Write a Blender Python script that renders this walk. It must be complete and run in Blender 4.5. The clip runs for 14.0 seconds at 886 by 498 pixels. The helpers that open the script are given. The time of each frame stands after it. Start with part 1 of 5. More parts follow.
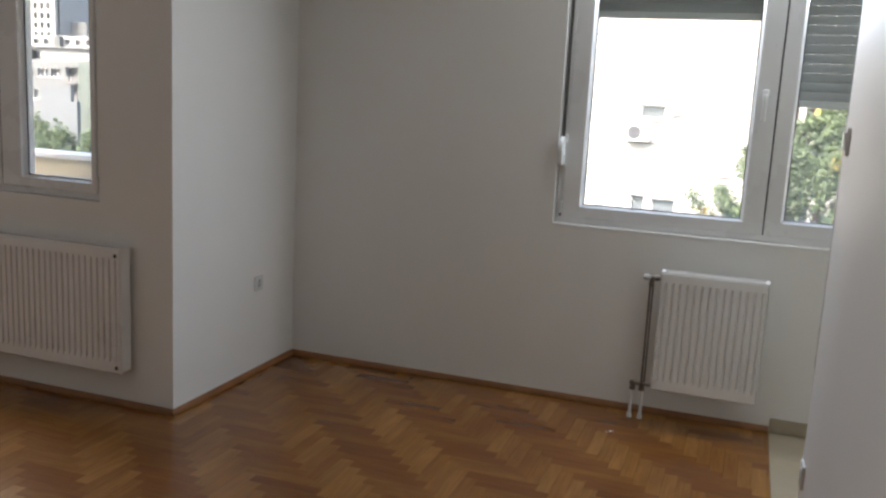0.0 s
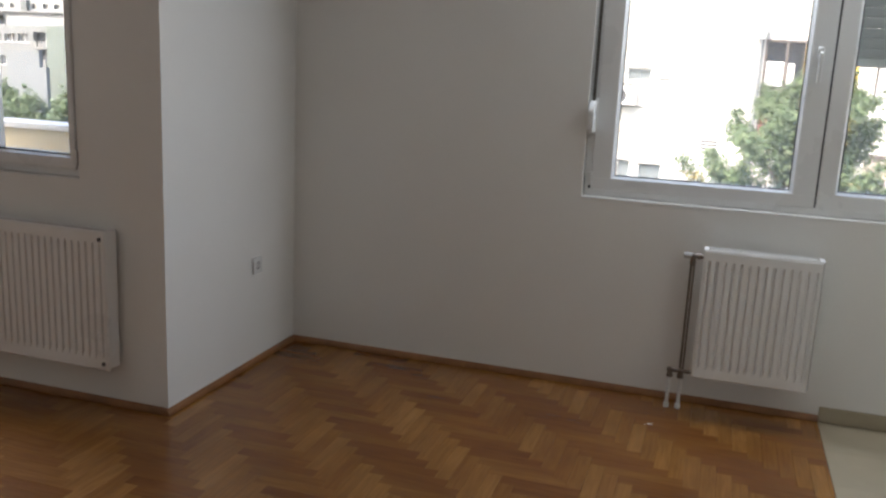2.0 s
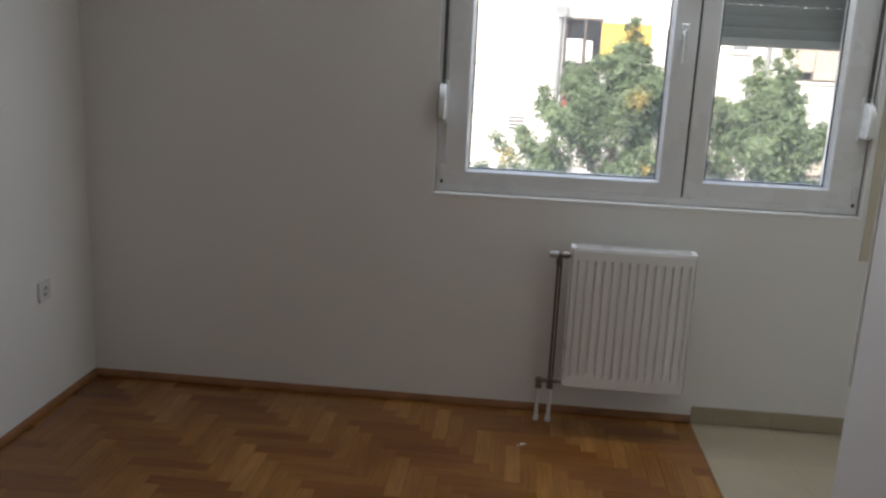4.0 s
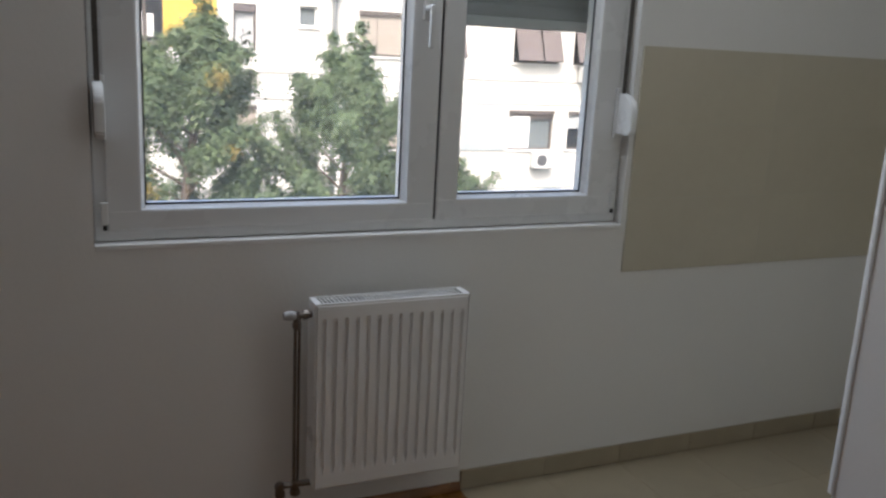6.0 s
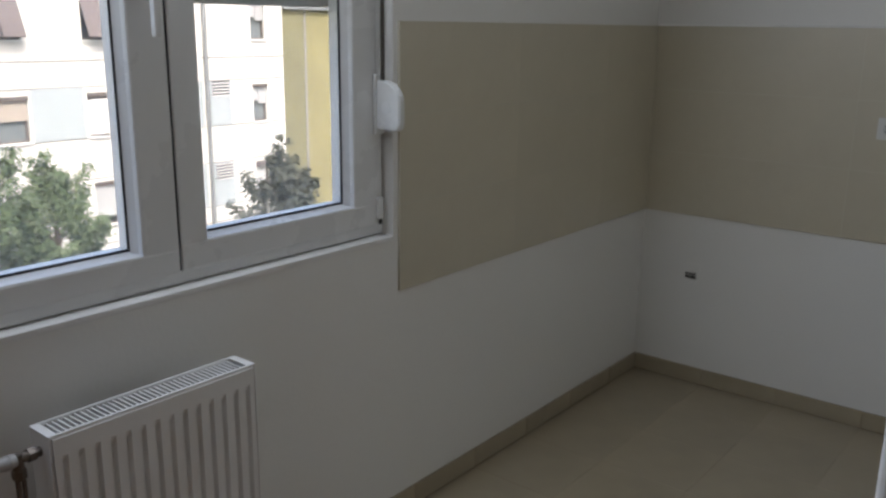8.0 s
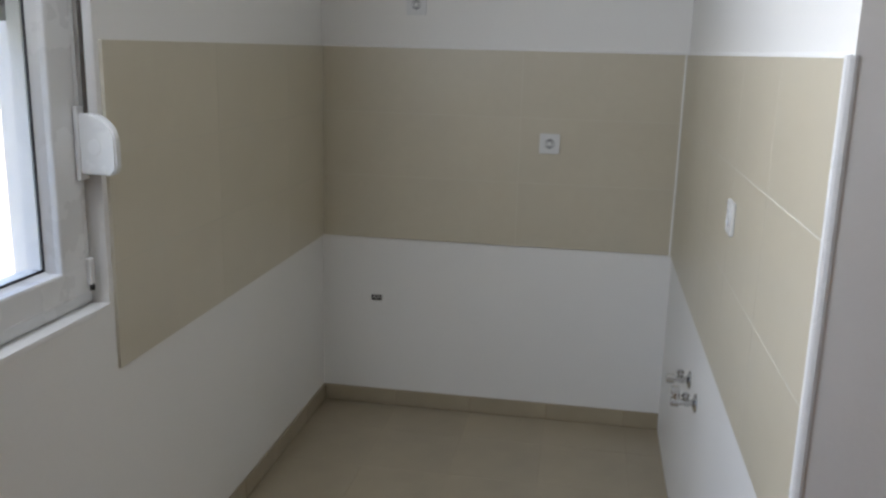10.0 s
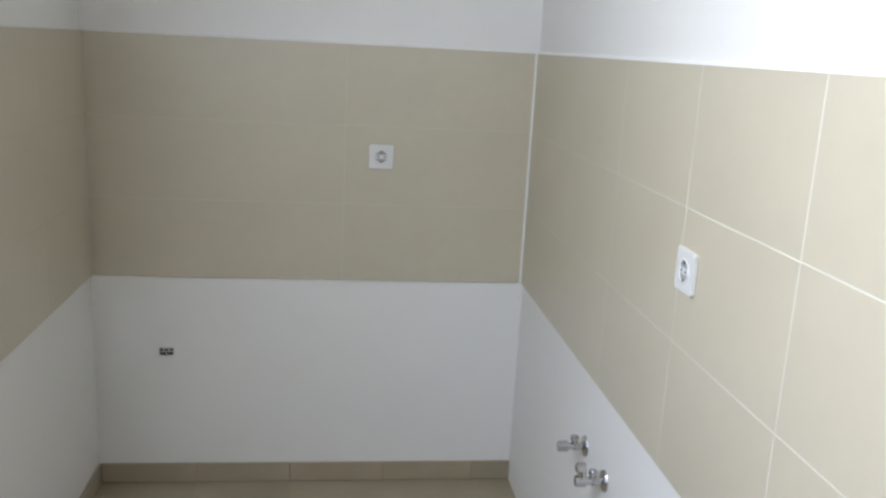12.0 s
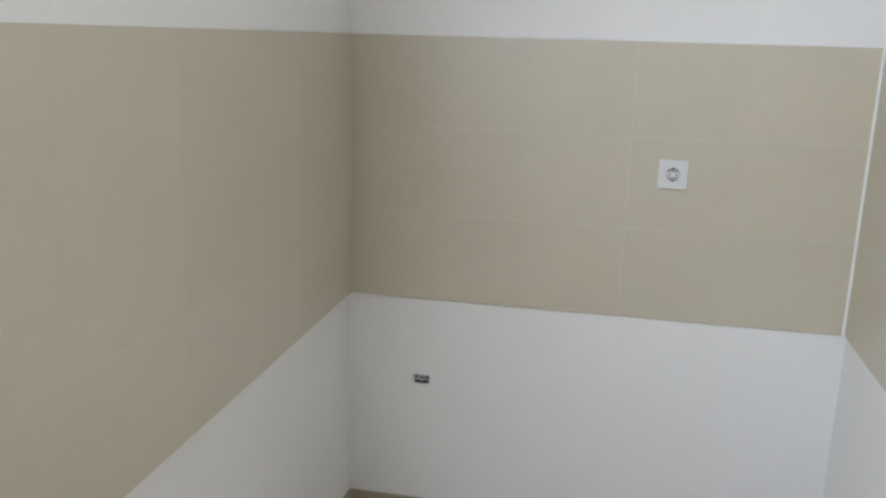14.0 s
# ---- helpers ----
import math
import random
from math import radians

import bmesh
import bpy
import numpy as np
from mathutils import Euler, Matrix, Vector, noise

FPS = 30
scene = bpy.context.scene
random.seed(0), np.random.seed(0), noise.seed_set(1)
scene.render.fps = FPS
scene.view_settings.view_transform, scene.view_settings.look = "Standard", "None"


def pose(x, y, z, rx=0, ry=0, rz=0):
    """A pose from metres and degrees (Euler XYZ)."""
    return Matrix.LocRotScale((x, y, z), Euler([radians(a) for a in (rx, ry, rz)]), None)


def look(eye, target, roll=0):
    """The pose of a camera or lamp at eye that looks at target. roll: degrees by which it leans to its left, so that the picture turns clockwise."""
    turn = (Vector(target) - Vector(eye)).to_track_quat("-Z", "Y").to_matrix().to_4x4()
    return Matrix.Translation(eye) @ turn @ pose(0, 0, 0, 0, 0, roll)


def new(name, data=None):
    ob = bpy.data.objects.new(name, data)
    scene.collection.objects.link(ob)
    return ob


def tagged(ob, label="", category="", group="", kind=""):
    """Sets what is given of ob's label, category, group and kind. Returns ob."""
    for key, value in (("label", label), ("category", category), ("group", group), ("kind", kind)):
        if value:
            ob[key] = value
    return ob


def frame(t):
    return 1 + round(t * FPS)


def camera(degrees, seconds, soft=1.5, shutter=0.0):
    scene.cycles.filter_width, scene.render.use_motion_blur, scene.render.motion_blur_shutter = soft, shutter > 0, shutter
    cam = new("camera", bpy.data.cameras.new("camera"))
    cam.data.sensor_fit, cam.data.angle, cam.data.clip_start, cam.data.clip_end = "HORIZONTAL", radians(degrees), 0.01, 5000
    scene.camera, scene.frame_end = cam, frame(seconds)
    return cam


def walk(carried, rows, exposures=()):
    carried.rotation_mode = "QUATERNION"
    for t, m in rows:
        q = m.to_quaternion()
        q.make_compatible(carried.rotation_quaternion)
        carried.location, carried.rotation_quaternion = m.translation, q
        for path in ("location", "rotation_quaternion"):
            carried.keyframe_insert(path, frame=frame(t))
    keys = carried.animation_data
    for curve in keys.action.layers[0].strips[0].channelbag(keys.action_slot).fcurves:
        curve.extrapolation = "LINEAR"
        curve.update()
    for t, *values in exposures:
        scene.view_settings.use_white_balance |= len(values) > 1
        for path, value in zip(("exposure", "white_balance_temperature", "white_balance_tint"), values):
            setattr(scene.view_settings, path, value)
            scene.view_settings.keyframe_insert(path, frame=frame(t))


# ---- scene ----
cam = camera(54.4, 14.0, soft=2.5)
PATH = [
    (0, (0.112, 0.341, 1.564), (-0.534, 2.201, 1.216), 3.0),
    (0.5, (0.089, 0.346, 1.557), (-0.531, 2.206, 1.165), 2.5),
    (1, (0.021, 0.388, 1.545), (-0.603, 2.233, 1.089), 3.1),
    (1.5, (-0.108, 0.538, 1.546), (-0.791, 2.366, 1.108), 1.6),
    (2, (-0.209, 0.665, 1.54), (-0.798, 2.529, 1.115), 2.7),
    (2.2, (-0.257, 0.7, 1.541), (-0.811, 2.567, 1.089), 2.9),
    (4.3, (-0.596, 1.352, 1.537), (-0.538, 3.3, 1.085), 3.0),
    (4.5, (-0.738, 1.488, 1.531), (-0.466, 3.416, 1.072), 4.3),
    (5, (-0.86, 1.727, 1.557), (-0.33, 3.607, 1.125), 1.3),
    (5.5, (-0.898, 1.974, 1.542), (-0.24, 3.803, 1.072), 2.4),
    (6, (-0.887, 2.251, 1.538), (-0.093, 4.027, 1.075), 3.0),
    (6.5, (-0.891, 2.441, 1.525), (0.082, 4.111, 1.013), 4.3),
    (7, (-0.944, 2.677, 1.542), (0.261, 4.187, 1.024), 1.4),
    (7.5, (-0.951, 2.848, 1.545), (0.423, 4.203, 1.017), 2.6),
    (8, (-0.94, 3.066, 1.551), (0.568, 4.28, 1.052), 0.7),
    (8.5, (-0.972, 3.236, 1.555), (0.741, 4.166, 1.105), 3.65),
    (9, (-1.056, 3.411, 1.568), (0.774, 4.047, 1.07), 2.1),
    (9.2, (-1.075, 3.465, 1.562), (0.786, 4.006, 1.065), 1.75),
    (11.3, (-0.48, 3.887, 1.584), (1.476, 3.881, 1.185), 1.8),
    (11.5, (-0.439, 3.929, 1.597), (1.516, 3.821, 1.19), 1.9),
    (12, (-0.298, 3.944, 1.575), (1.633, 3.696, 1.117), 3.0),
    (12.5, (-0.172, 3.927, 1.568), (1.734, 3.621, 1.045), 1.6),
    (13, (-0.099, 3.929, 1.575), (1.826, 3.668, 1.098), 1.6),
    (13.5, (-0.019, 3.888, 1.585), (1.918, 4.062, 1.116), 1.1),
    (14, (0.094, 3.949, 1.563), (1.998, 4.334, 1.085), 1.6),
]
walk(cam, [(t, look(eye, target, roll)) for t, eye, target, roll in PATH], exposures=[
    (0.0, 2.9, 6600, 13), (2.0, 2.85, 6600, 13), (5.0, 2.3, 6500, 14), (7.5, 2.0, 6400, 14), (9.0, 2.1, 6550, 16), (11.3, 3.25, 6370, 15),
    (12.0, 3.25, 6370, 15), (12.5, 3.1, 6370, 15), (13.0, 3.05, 6370, 15), (13.5, 3.25, 6370, 16), (14.0, 3.55, 6370, 16)])

# ---- world, sun ----
world = bpy.data.worlds.new("overcast_sky")
scene.world = world
world.use_nodes = True
sky = world.node_tree.nodes.new("ShaderNodeTexSky")
sky.sky_type = 'NISHITA'
sky.sun_disc = False
sky.sun_elevation, sky.sun_rotation = radians(48), radians(205)
sky.air_density, sky.dust_density, sky.ozone_density = 1.0, 6.0, 1.0
world.node_tree.links.new(sky.outputs[0], world.node_tree.nodes["Background"].inputs[0])
world.node_tree.nodes["Background"].inputs[1].default_value = 0.15
sun_data = bpy.data.lights.new("sun", 'SUN')
sun_data.energy, sun_data.angle, sun_data.color = 1.0, radians(14), (1.0, 0.96, 0.9)
sun = new("sun", sun_data)
sun.matrix_world = look((-6, -13, 20), (-6 + 0.42 * 0.67, -13 + 0.9 * 0.67, 20 - 0.74))


def sky_lamp(name, place, target, w, h, watts, colour, spread=180):
    """An area lamp in a window's opening, standing in for the light of the sky."""
    d = bpy.data.lights.new(name, 'AREA')
    d.shape, d.size, d.size_y, d.energy, d.color = 'RECTANGLE', w, h, watts, colour
    d.spread = radians(spread)
    o = new(name, d)
    o.matrix_world = look(place, target)
    return o


sky_lamp("sky_light_kitchen_window", (0.05, 4.80, 2.17), (0.05, 3.80, 1.80), 1.60, 0.16, 6.3, (0.80, 0.90, 1.0), 170)
sky_lamp("sky_light_bay_window", (-3.84, 3.620, 1.72), (-3.3, 0.6, 0.9), 0.34, 1.1, 6.2, (0.82, 0.90, 1.0), 130)

# ---- materials ----
def material(name, rough=0.5, metal=0.0):
    m = bpy.data.materials.new(name)
    m.use_nodes = True
    nt = m.node_tree
    bsdf = nt.nodes["Principled BSDF"]
    bsdf.inputs["Roughness"].default_value, bsdf.inputs["Metallic"].default_value = rough, metal
    return m, nt, bsdf


def noise_node(nt, scale, detail=4.0, coords="Object", stretch=None, rough=0.55):
    tc, n = nt.nodes.new("ShaderNodeTexCoord"), nt.nodes.new("ShaderNodeTexNoise")
    n.inputs["Scale"].default_value, n.inputs["Detail"].default_value = scale, detail
    n.inputs["Roughness"].default_value = rough
    if stretch:
        mp = nt.nodes.new("ShaderNodeMapping")
        mp.inputs["Scale"].default_value = stretch
        nt.links.new(tc.outputs[coords], mp.inputs[0])
        nt.links.new(mp.outputs[0], n.inputs["Vector"])
    else:
        nt.links.new(tc.outputs[coords], n.inputs["Vector"])
    return n


def ramp(nt, source, stops):
    r = nt.nodes.new("ShaderNodeValToRGB")
    els = r.color_ramp.elements
    while len(els) < len(stops):
        els.new(0.5)
    for e, (p, c) in zip(els, stops):
        e.position, e.color = p, (*c, 1)
    nt.links.new(source, r.inputs[0])
    return r


def blend(nt, mode, fac, a, b):
    x = nt.nodes.new("ShaderNodeMix")
    x.data_type, x.blend_type = 'RGBA', mode
    if isinstance(fac, float):
        x.inputs[0].default_value = fac
    else:
        nt.links.new(fac, x.inputs[0])
    for sock, v in ((x.inputs[6], a), (x.inputs[7], b)):
        if isinstance(v, tuple):
            sock.default_value = (*v, 1)
        else:
            nt.links.new(v, sock)
    return x.outputs[2]


def bump(nt, bsdf, height, strength, distance=0.002):
    b = nt.nodes.new("ShaderNodeBump")
    b.inputs["Strength"].default_value, b.inputs["Distance"].default_value = strength, distance
    nt.links.new(height, b.inputs["Height"])
    nt.links.new(b.outputs[0], bsdf.inputs["Normal"])


def mottled(name, colour, rough=0.5, spread=0.06, big=1.2, fine=60.0, relief=0.15, metal=0.0, gloss_spread=0.08):
    """A surface in one colour with soft stains, fine grain and slight relief."""
    m, nt, bsdf = material(name, rough, metal)
    lo = tuple(c * (1 - spread) for c in colour)
    hi = tuple(min(1.0, c * (1 + spread)) for c in colour)
    n1, n2 = noise_node(nt, big, 5.0), noise_node(nt, fine, 3.0)
    c1 = ramp(nt, n1.outputs[0], [(0.3, lo), (0.7, hi)])
    c2 = ramp(nt, n2.outputs[0], [(0.3, (1 - spread / 2,) * 3), (0.7, (1.0, 1.0, 1.0))])
    nt.links.new(blend(nt, 'MULTIPLY', 1.0, c1.outputs[0], c2.outputs[0]), bsdf.inputs["Base Color"])
    r = nt.nodes.new("ShaderNodeMapRange")
    r.inputs[3].default_value, r.inputs[4].default_value = max(0.03, rough - gloss_spread), min(1.0, rough + gloss_spread)
    nt.links.new(n1.outputs[0], r.inputs[0])
    nt.links.new(r.outputs[0], bsdf.inputs["Roughness"])
    bump(nt, bsdf, n2.outputs[0], relief)
    return m


PAINT = mottled("white_wall_paint", (0.79, 0.775, 0.74), 0.55, 0.025, 0.9, 90.0, 0.25)
# guessed tone for the unseen walls, set to dim and warm bounced light
BOUNCEPAINT = mottled("warm_grey_bounce_paint", (0.50, 0.45, 0.38), 0.6, 0.03, 0.9, 90.0, 0.25)
CEILING = mottled("ceiling_paint", (0.80, 0.80, 0.78), 0.8, 0.02, 0.8, 80.0, 0.2)
PVC = mottled("white_pvc", (0.74, 0.74, 0.73), 0.28, 0.02, 3.0, 30.0, 0.02)
ENAMEL = mottled("radiator_enamel", (0.80, 0.79, 0.77), 0.3, 0.02, 4.0, 120.0, 0.05)
PLASTIC = mottled("white_plastic", (0.722, 0.722, 0.704), 0.25, 0.02, 6.0, 150.0, 0.02)
RUBBER = mottled("dark_gasket_rubber", (0.03, 0.03, 0.035), 0.7, 0.1, 8.0, 100.0, 0.05)
STRAP = mottled("grey_brown_strap_webbing", (0.10, 0.09, 0.08), 0.9, 0.2, 30.0, 400.0, 0.4)
CHROME = mottled("chrome", (0.55, 0.55, 0.55), 0.24, 0.03, 20.0, 200.0, 0.02, metal=1.0, gloss_spread=0.06)
BRASS = mottled("tarnished_nickel", (0.20, 0.17, 0.145), 0.45, 0.15, 25.0, 200.0, 0.1, metal=1.0)
PIPE = mottled("painted_pipe", (0.13, 0.10, 0.075), 0.5, 0.15, 12.0, 90.0, 0.1)
BLACK = mottled("black_plastic", (0.02, 0.02, 0.02), 0.5, 0.1, 10.0, 100.0, 0.05)
GREYPLASTIC = mottled("grey_plastic", (0.34, 0.34, 0.34), 0.5, 0.05, 10.0, 100.0, 0.05)
CAPGREY = mottled("pale_grey_valve_cap", (0.42, 0.41, 0.40), 0.45, 0.05, 10.0, 100.0, 0.05)
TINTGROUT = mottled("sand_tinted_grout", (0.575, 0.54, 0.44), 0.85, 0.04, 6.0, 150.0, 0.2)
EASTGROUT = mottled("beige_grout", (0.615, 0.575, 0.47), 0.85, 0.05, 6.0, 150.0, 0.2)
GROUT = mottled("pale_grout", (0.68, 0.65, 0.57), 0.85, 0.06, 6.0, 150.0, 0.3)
FLOORGROUT = mottled("floor_grout", (0.355, 0.288, 0.20), 0.9, 0.1, 6.0, 150.0, 0.3)
SHUTTER = mottled("grey_shutter_slats", (0.25, 0.262, 0.262), 0.5, 0.04, 5.0, 60.0, 0.05)
SHUTTERBAR = mottled("pale_grey_shutter_bar", (0.42, 0.43, 0.43), 0.45, 0.04, 5.0, 60.0, 0.05)
SKIRT = mottled("oak_skirting", (0.25, 0.108, 0.038), 0.4, 0.22, 9.0, 60.0, 0.1)
SILL = mottled("painted_plaster_sill", (0.78, 0.77, 0.75), 0.45, 0.03, 5.0, 90.0, 0.15)
SUBFLOOR = mottled("dark_floor_joints", (0.12, 0.056, 0.018), 0.8, 0.2, 6.0, 60.0, 0.2)


def tile_material(name, colour, rough, vary, veins):
    m, nt, bsdf = material(name, rough)
    info = nt.nodes.new("ShaderNodeObjectInfo")
    n1, n2 = noise_node(nt, 2.6, 6.0), noise_node(nt, 26.0, 5.0)
    c = ramp(nt, n1.outputs[0], [(0.25, tuple(v * (1 - veins) for v in colour)), (0.75, tuple(v * (1 + veins) for v in colour))])
    shade = nt.nodes.new("ShaderNodeMapRange")
    shade.inputs[3].default_value, shade.inputs[4].default_value = 1 - vary, 1.0
    nt.links.new(info.outputs["Random"], shade.inputs[0])
    g = ramp(nt, n2.outputs[0], [(0.3, (0.975, 0.97, 0.965)), (0.7, (1, 1, 1))])
    col = blend(nt, 'MULTIPLY', 1.0, c.outputs[0], g.outputs[0])
    col = blend(nt, 'MULTIPLY', 1.0, col, shade.outputs[0])
    nt.links.new(col, bsdf.inputs["Base Color"])
    r = nt.nodes.new("ShaderNodeMapRange")
    r.inputs[3].default_value, r.inputs[4].default_value = rough - 0.06, rough + 0.1
    nt.links.new(n2.outputs[0], r.inputs[0])
    nt.links.new(r.outputs[0], bsdf.inputs["Roughness"])
    bsdf.inputs["Specular IOR Level"].default_value = 1.0
    bump(nt, bsdf, n2.outputs[0], 0.02)
    return m


WALLTILE = tile_material("beige_wall_tile", (0.56, 0.506, 0.388), 0.36, 0.02, 0.035)
FLOORTILE = tile_material("sand_floor_tile", (0.36, 0.302, 0.207), 0.34, 0.04, 0.16)


def parquet_material():
    m, nt, bsdf = material("oak_parquet", 0.3)
    info, attr = nt.nodes.new("ShaderNodeObjectInfo"), nt.nodes.new("ShaderNodeAttribute")
    attr.attribute_name = "shade"
    loose = nt.nodes.new("ShaderNodeAttribute")
    loose.attribute_name = "loose"
    own_shade, add, fr = (nt.nodes.new("ShaderNodeMath") for _ in range(3))
    own_shade.operation, fr.operation, fr.inputs[1].default_value = 'MULTIPLY', 'MULTIPLY_ADD', 1.0
    nt.links.new(info.outputs["Random"], own_shade.inputs[0])
    nt.links.new(loose.outputs["Fac"], own_shade.inputs[1])
    nt.links.new(own_shade.outputs[0], add.inputs[0])
    nt.links.new(attr.outputs["Fac"], add.inputs[1])
    fr.inputs[2].default_value = 0.0
    nt.links.new(add.outputs[0], fr.inputs[0])
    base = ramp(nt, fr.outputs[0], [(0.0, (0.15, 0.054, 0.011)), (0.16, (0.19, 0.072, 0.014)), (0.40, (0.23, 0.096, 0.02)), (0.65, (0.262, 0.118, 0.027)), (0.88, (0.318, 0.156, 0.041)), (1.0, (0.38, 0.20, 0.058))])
    uv, shift = nt.nodes.new("ShaderNodeTexCoord"), nt.nodes.new("ShaderNodeVectorMath")
    big = nt.nodes.new("ShaderNodeMath")
    big.operation, big.inputs[1].default_value = 'MULTIPLY', 41.0
    nt.links.new(add.outputs[0], big.inputs[0])
    nt.links.new(uv.outputs["UV"], shift.inputs[0])
    nt.links.new(big.outputs[0], shift.inputs[1])
    out = []
    for stretch, scale, detail in (((4, 60, 1), 1.6, 5.0), ((2.0, 9, 1), 1.4, 3.0)):
        mp, n = nt.nodes.new("ShaderNodeMapping"), nt.nodes.new("ShaderNodeTexNoise")
        mp.inputs["Scale"].default_value = stretch
        n.inputs["Scale"].default_value, n.inputs["Detail"].default_value = scale, detail
        nt.links.new(shift.outputs[0], mp.inputs[0])
        nt.links.new(mp.outputs[0], n.inputs["Vector"])
        out.append(n.outputs[0])
    g1 = ramp(nt, out[0], [(0.3, (0.78, 0.73, 0.68)), (0.62, (1.0, 1.0, 1.0))])
    g2 = ramp(nt, out[1], [(0.3, (0.84, 0.80, 0.76)), (0.7, (1.06, 1.05, 1.03))])
    col = blend(nt, 'MULTIPLY', 1.0, base.outputs[0], g1.outputs[0])
    col = blend(nt, 'MULTIPLY', 1.0, col, g2.outputs[0])
    # worn and sun-bleached areas over many planks
    where, wear = nt.nodes.new("ShaderNodeNewGeometry"), nt.nodes.new("ShaderNodeTexNoise")
    wear.inputs["Scale"].default_value, wear.inputs["Detail"].default_value = 1.7, 4.0
    nt.links.new(where.outputs["Position"], wear.inputs["Vector"])
    g3 = ramp(nt, wear.outputs[0], [(0.30, (0.80, 0.73, 0.66)), (0.70, (1.10, 1.10, 1.08))])
    nt.links.new(blend(nt, 'MULTIPLY', 1.0, col, g3.outputs[0]), bsdf.inputs["Base Color"])
    r = nt.nodes.new("ShaderNodeMapRange")
    r.inputs[3].default_value, r.inputs[4].default_value = 0.16, 0.27
    nt.links.new(out[1], r.inputs[0])
    nt.links.new(r.outputs[0], bsdf.inputs["Roughness"])
    bump(nt, bsdf, out[0], 0.05, 0.001)
    return m


PARQUET = parquet_material()


def glass_material(name, tint=(0.97, 0.985, 0.98), haze=0.045):
    """Clear glass with a faint translucent white that stands in for veiling glare."""
    m = bpy.data.materials.new(name)
    m.use_nodes = True
    nt = m.node_tree
    nt.nodes.clear()
    out, tr, gl = nt.nodes.new("ShaderNodeOutputMaterial"), nt.nodes.new("ShaderNodeBsdfTransparent"), nt.nodes.new("ShaderNodeBsdfGlossy")
    face, mx = nt.nodes.new("ShaderNodeLayerWeight"), nt.nodes.new("ShaderNodeMixShader")
    power, gloss = nt.nodes.new("ShaderNodeMath"), nt.nodes.new("ShaderNodeMapRange")
    tr.inputs[0].default_value = (*tint, 1)
    gl.inputs["Roughness"].default_value = 0.02
    power.operation, power.inputs[1].default_value = 'POWER', 5.0
    gloss.inputs[3].default_value, gloss.inputs[4].default_value = 0.03, 0.7
    nt.links.new(face.outputs["Facing"], power.inputs[0])
    nt.links.new(power.outputs[0], gloss.inputs[0])
    nt.links.new(gloss.outputs[0], mx.inputs[0])
    nt.links.new(tr.outputs[0], mx.inputs[1])
    nt.links.new(gl.outputs[0], mx.inputs[2])
    # glare over the view, mixed into the glass as a translucent share
    veil, film = nt.nodes.new("ShaderNodeBsdfTranslucent"), nt.nodes.new("ShaderNodeMixShader")
    film.inputs[0].default_value = haze
    veil.inputs[0].default_value = (0.9, 0.9, 0.9, 1)
    nt.links.new(mx.outputs[0], film.inputs[1])
    nt.links.new(veil.outputs[0], film.inputs[2])
    nt.links.new(film.outputs[0], out.inputs[0])
    return m


GLASS = glass_material("window_glass")
# outside
RENDER = mottled("white_render", (0.445, 0.44, 0.418), 0.9, 0.06, 0.35, 8.0, 0.2)
CREAM = mottled("cream_render", (0.425, 0.409, 0.359), 0.9, 0.06, 0.35, 8.0, 0.2)
OLIVE = mottled("weathered_olive_render", (0.133, 0.126, 0.069), 0.9, 0.18, 0.5, 6.0, 0.2)
YELLOW = mottled("ochre_yellow_render", (0.168, 0.152, 0.071), 0.9, 0.14, 0.5, 6.0, 0.2)
BLUEPANEL = mottled("pale_blue_grey_panel", (0.255, 0.285, 0.3), 0.8, 0.05, 0.6, 8.0, 0.1)
DARKGLASS = mottled("dark_room_glass", (0.018, 0.02, 0.023), 0.12, 0.2, 1.0, 5.0, 0.0)
DARKGLASS.node_tree.nodes["Principled BSDF"].inputs["Specular IOR Level"].default_value = 0.2
# curtains and the sky's reflection, both put into one pale blue-grey
PALEGLASS = mottled("curtain_and_sky_glass", (0.112, 0.128, 0.136), 0.2, 0.12, 2.5, 12.0, 0.0)
BLIND = mottled("beige_roller_blind", (0.27, 0.235, 0.2), 0.7, 0.06, 1.0, 30.0, 0.1)
PALEBLIND = mottled("pale_grey_blind", (0.31, 0.315, 0.32), 0.7, 0.06, 1.0, 30.0, 0.1)
FANVENT = mottled("fan_grille_and_vent_shade", (0.05, 0.05, 0.055), 0.6, 0.1, 4.0, 60.0, 0.1)
MAUVE = mottled("faded_mauve_awning", (0.097, 0.08, 0.08), 0.85, 0.12, 1.2, 20.0, 0.2)
FRAMEBROWN = mottled("brown_window_frame", (0.071, 0.057, 0.05), 0.6, 0.15, 3.0, 30.0, 0.1)
FRAMEWHITE = mottled("white_window_frame", (0.472, 0.472, 0.465), 0.5, 0.04, 3.0, 30.0, 0.05)
ZINC = mottled("zinc_pipe", (0.18, 0.19, 0.195), 0.5, 0.1, 2.0, 20.0, 0.1, metal=0.4)
RED = mottled("red_panel", (0.157, 0.028, 0.028), 0.6, 0.12, 2.0, 20.0, 0.1)
SUNYELLOW = mottled("yellow_panel", (0.459, 0.306, 0.045), 0.7, 0.08, 1.0, 20.0, 0.1)
BARK = mottled("grey_brown_bark", (0.13, 0.10, 0.075), 0.9, 0.25, 5.0, 40.0, 0.6)
COURSE = mottled("grey_joint_band", (0.165, 0.165, 0.16), 0.9, 0.1, 1.0, 15.0, 0.1)
PARAPET = mottled("cream_parapet_paint", (0.403, 0.347, 0.235), 0.85, 0.06, 2.0, 30.0, 0.2)
COPING = mottled("white_coping", (0.497, 0.497, 0.491), 0.6, 0.04, 2.0, 30.0, 0.1)
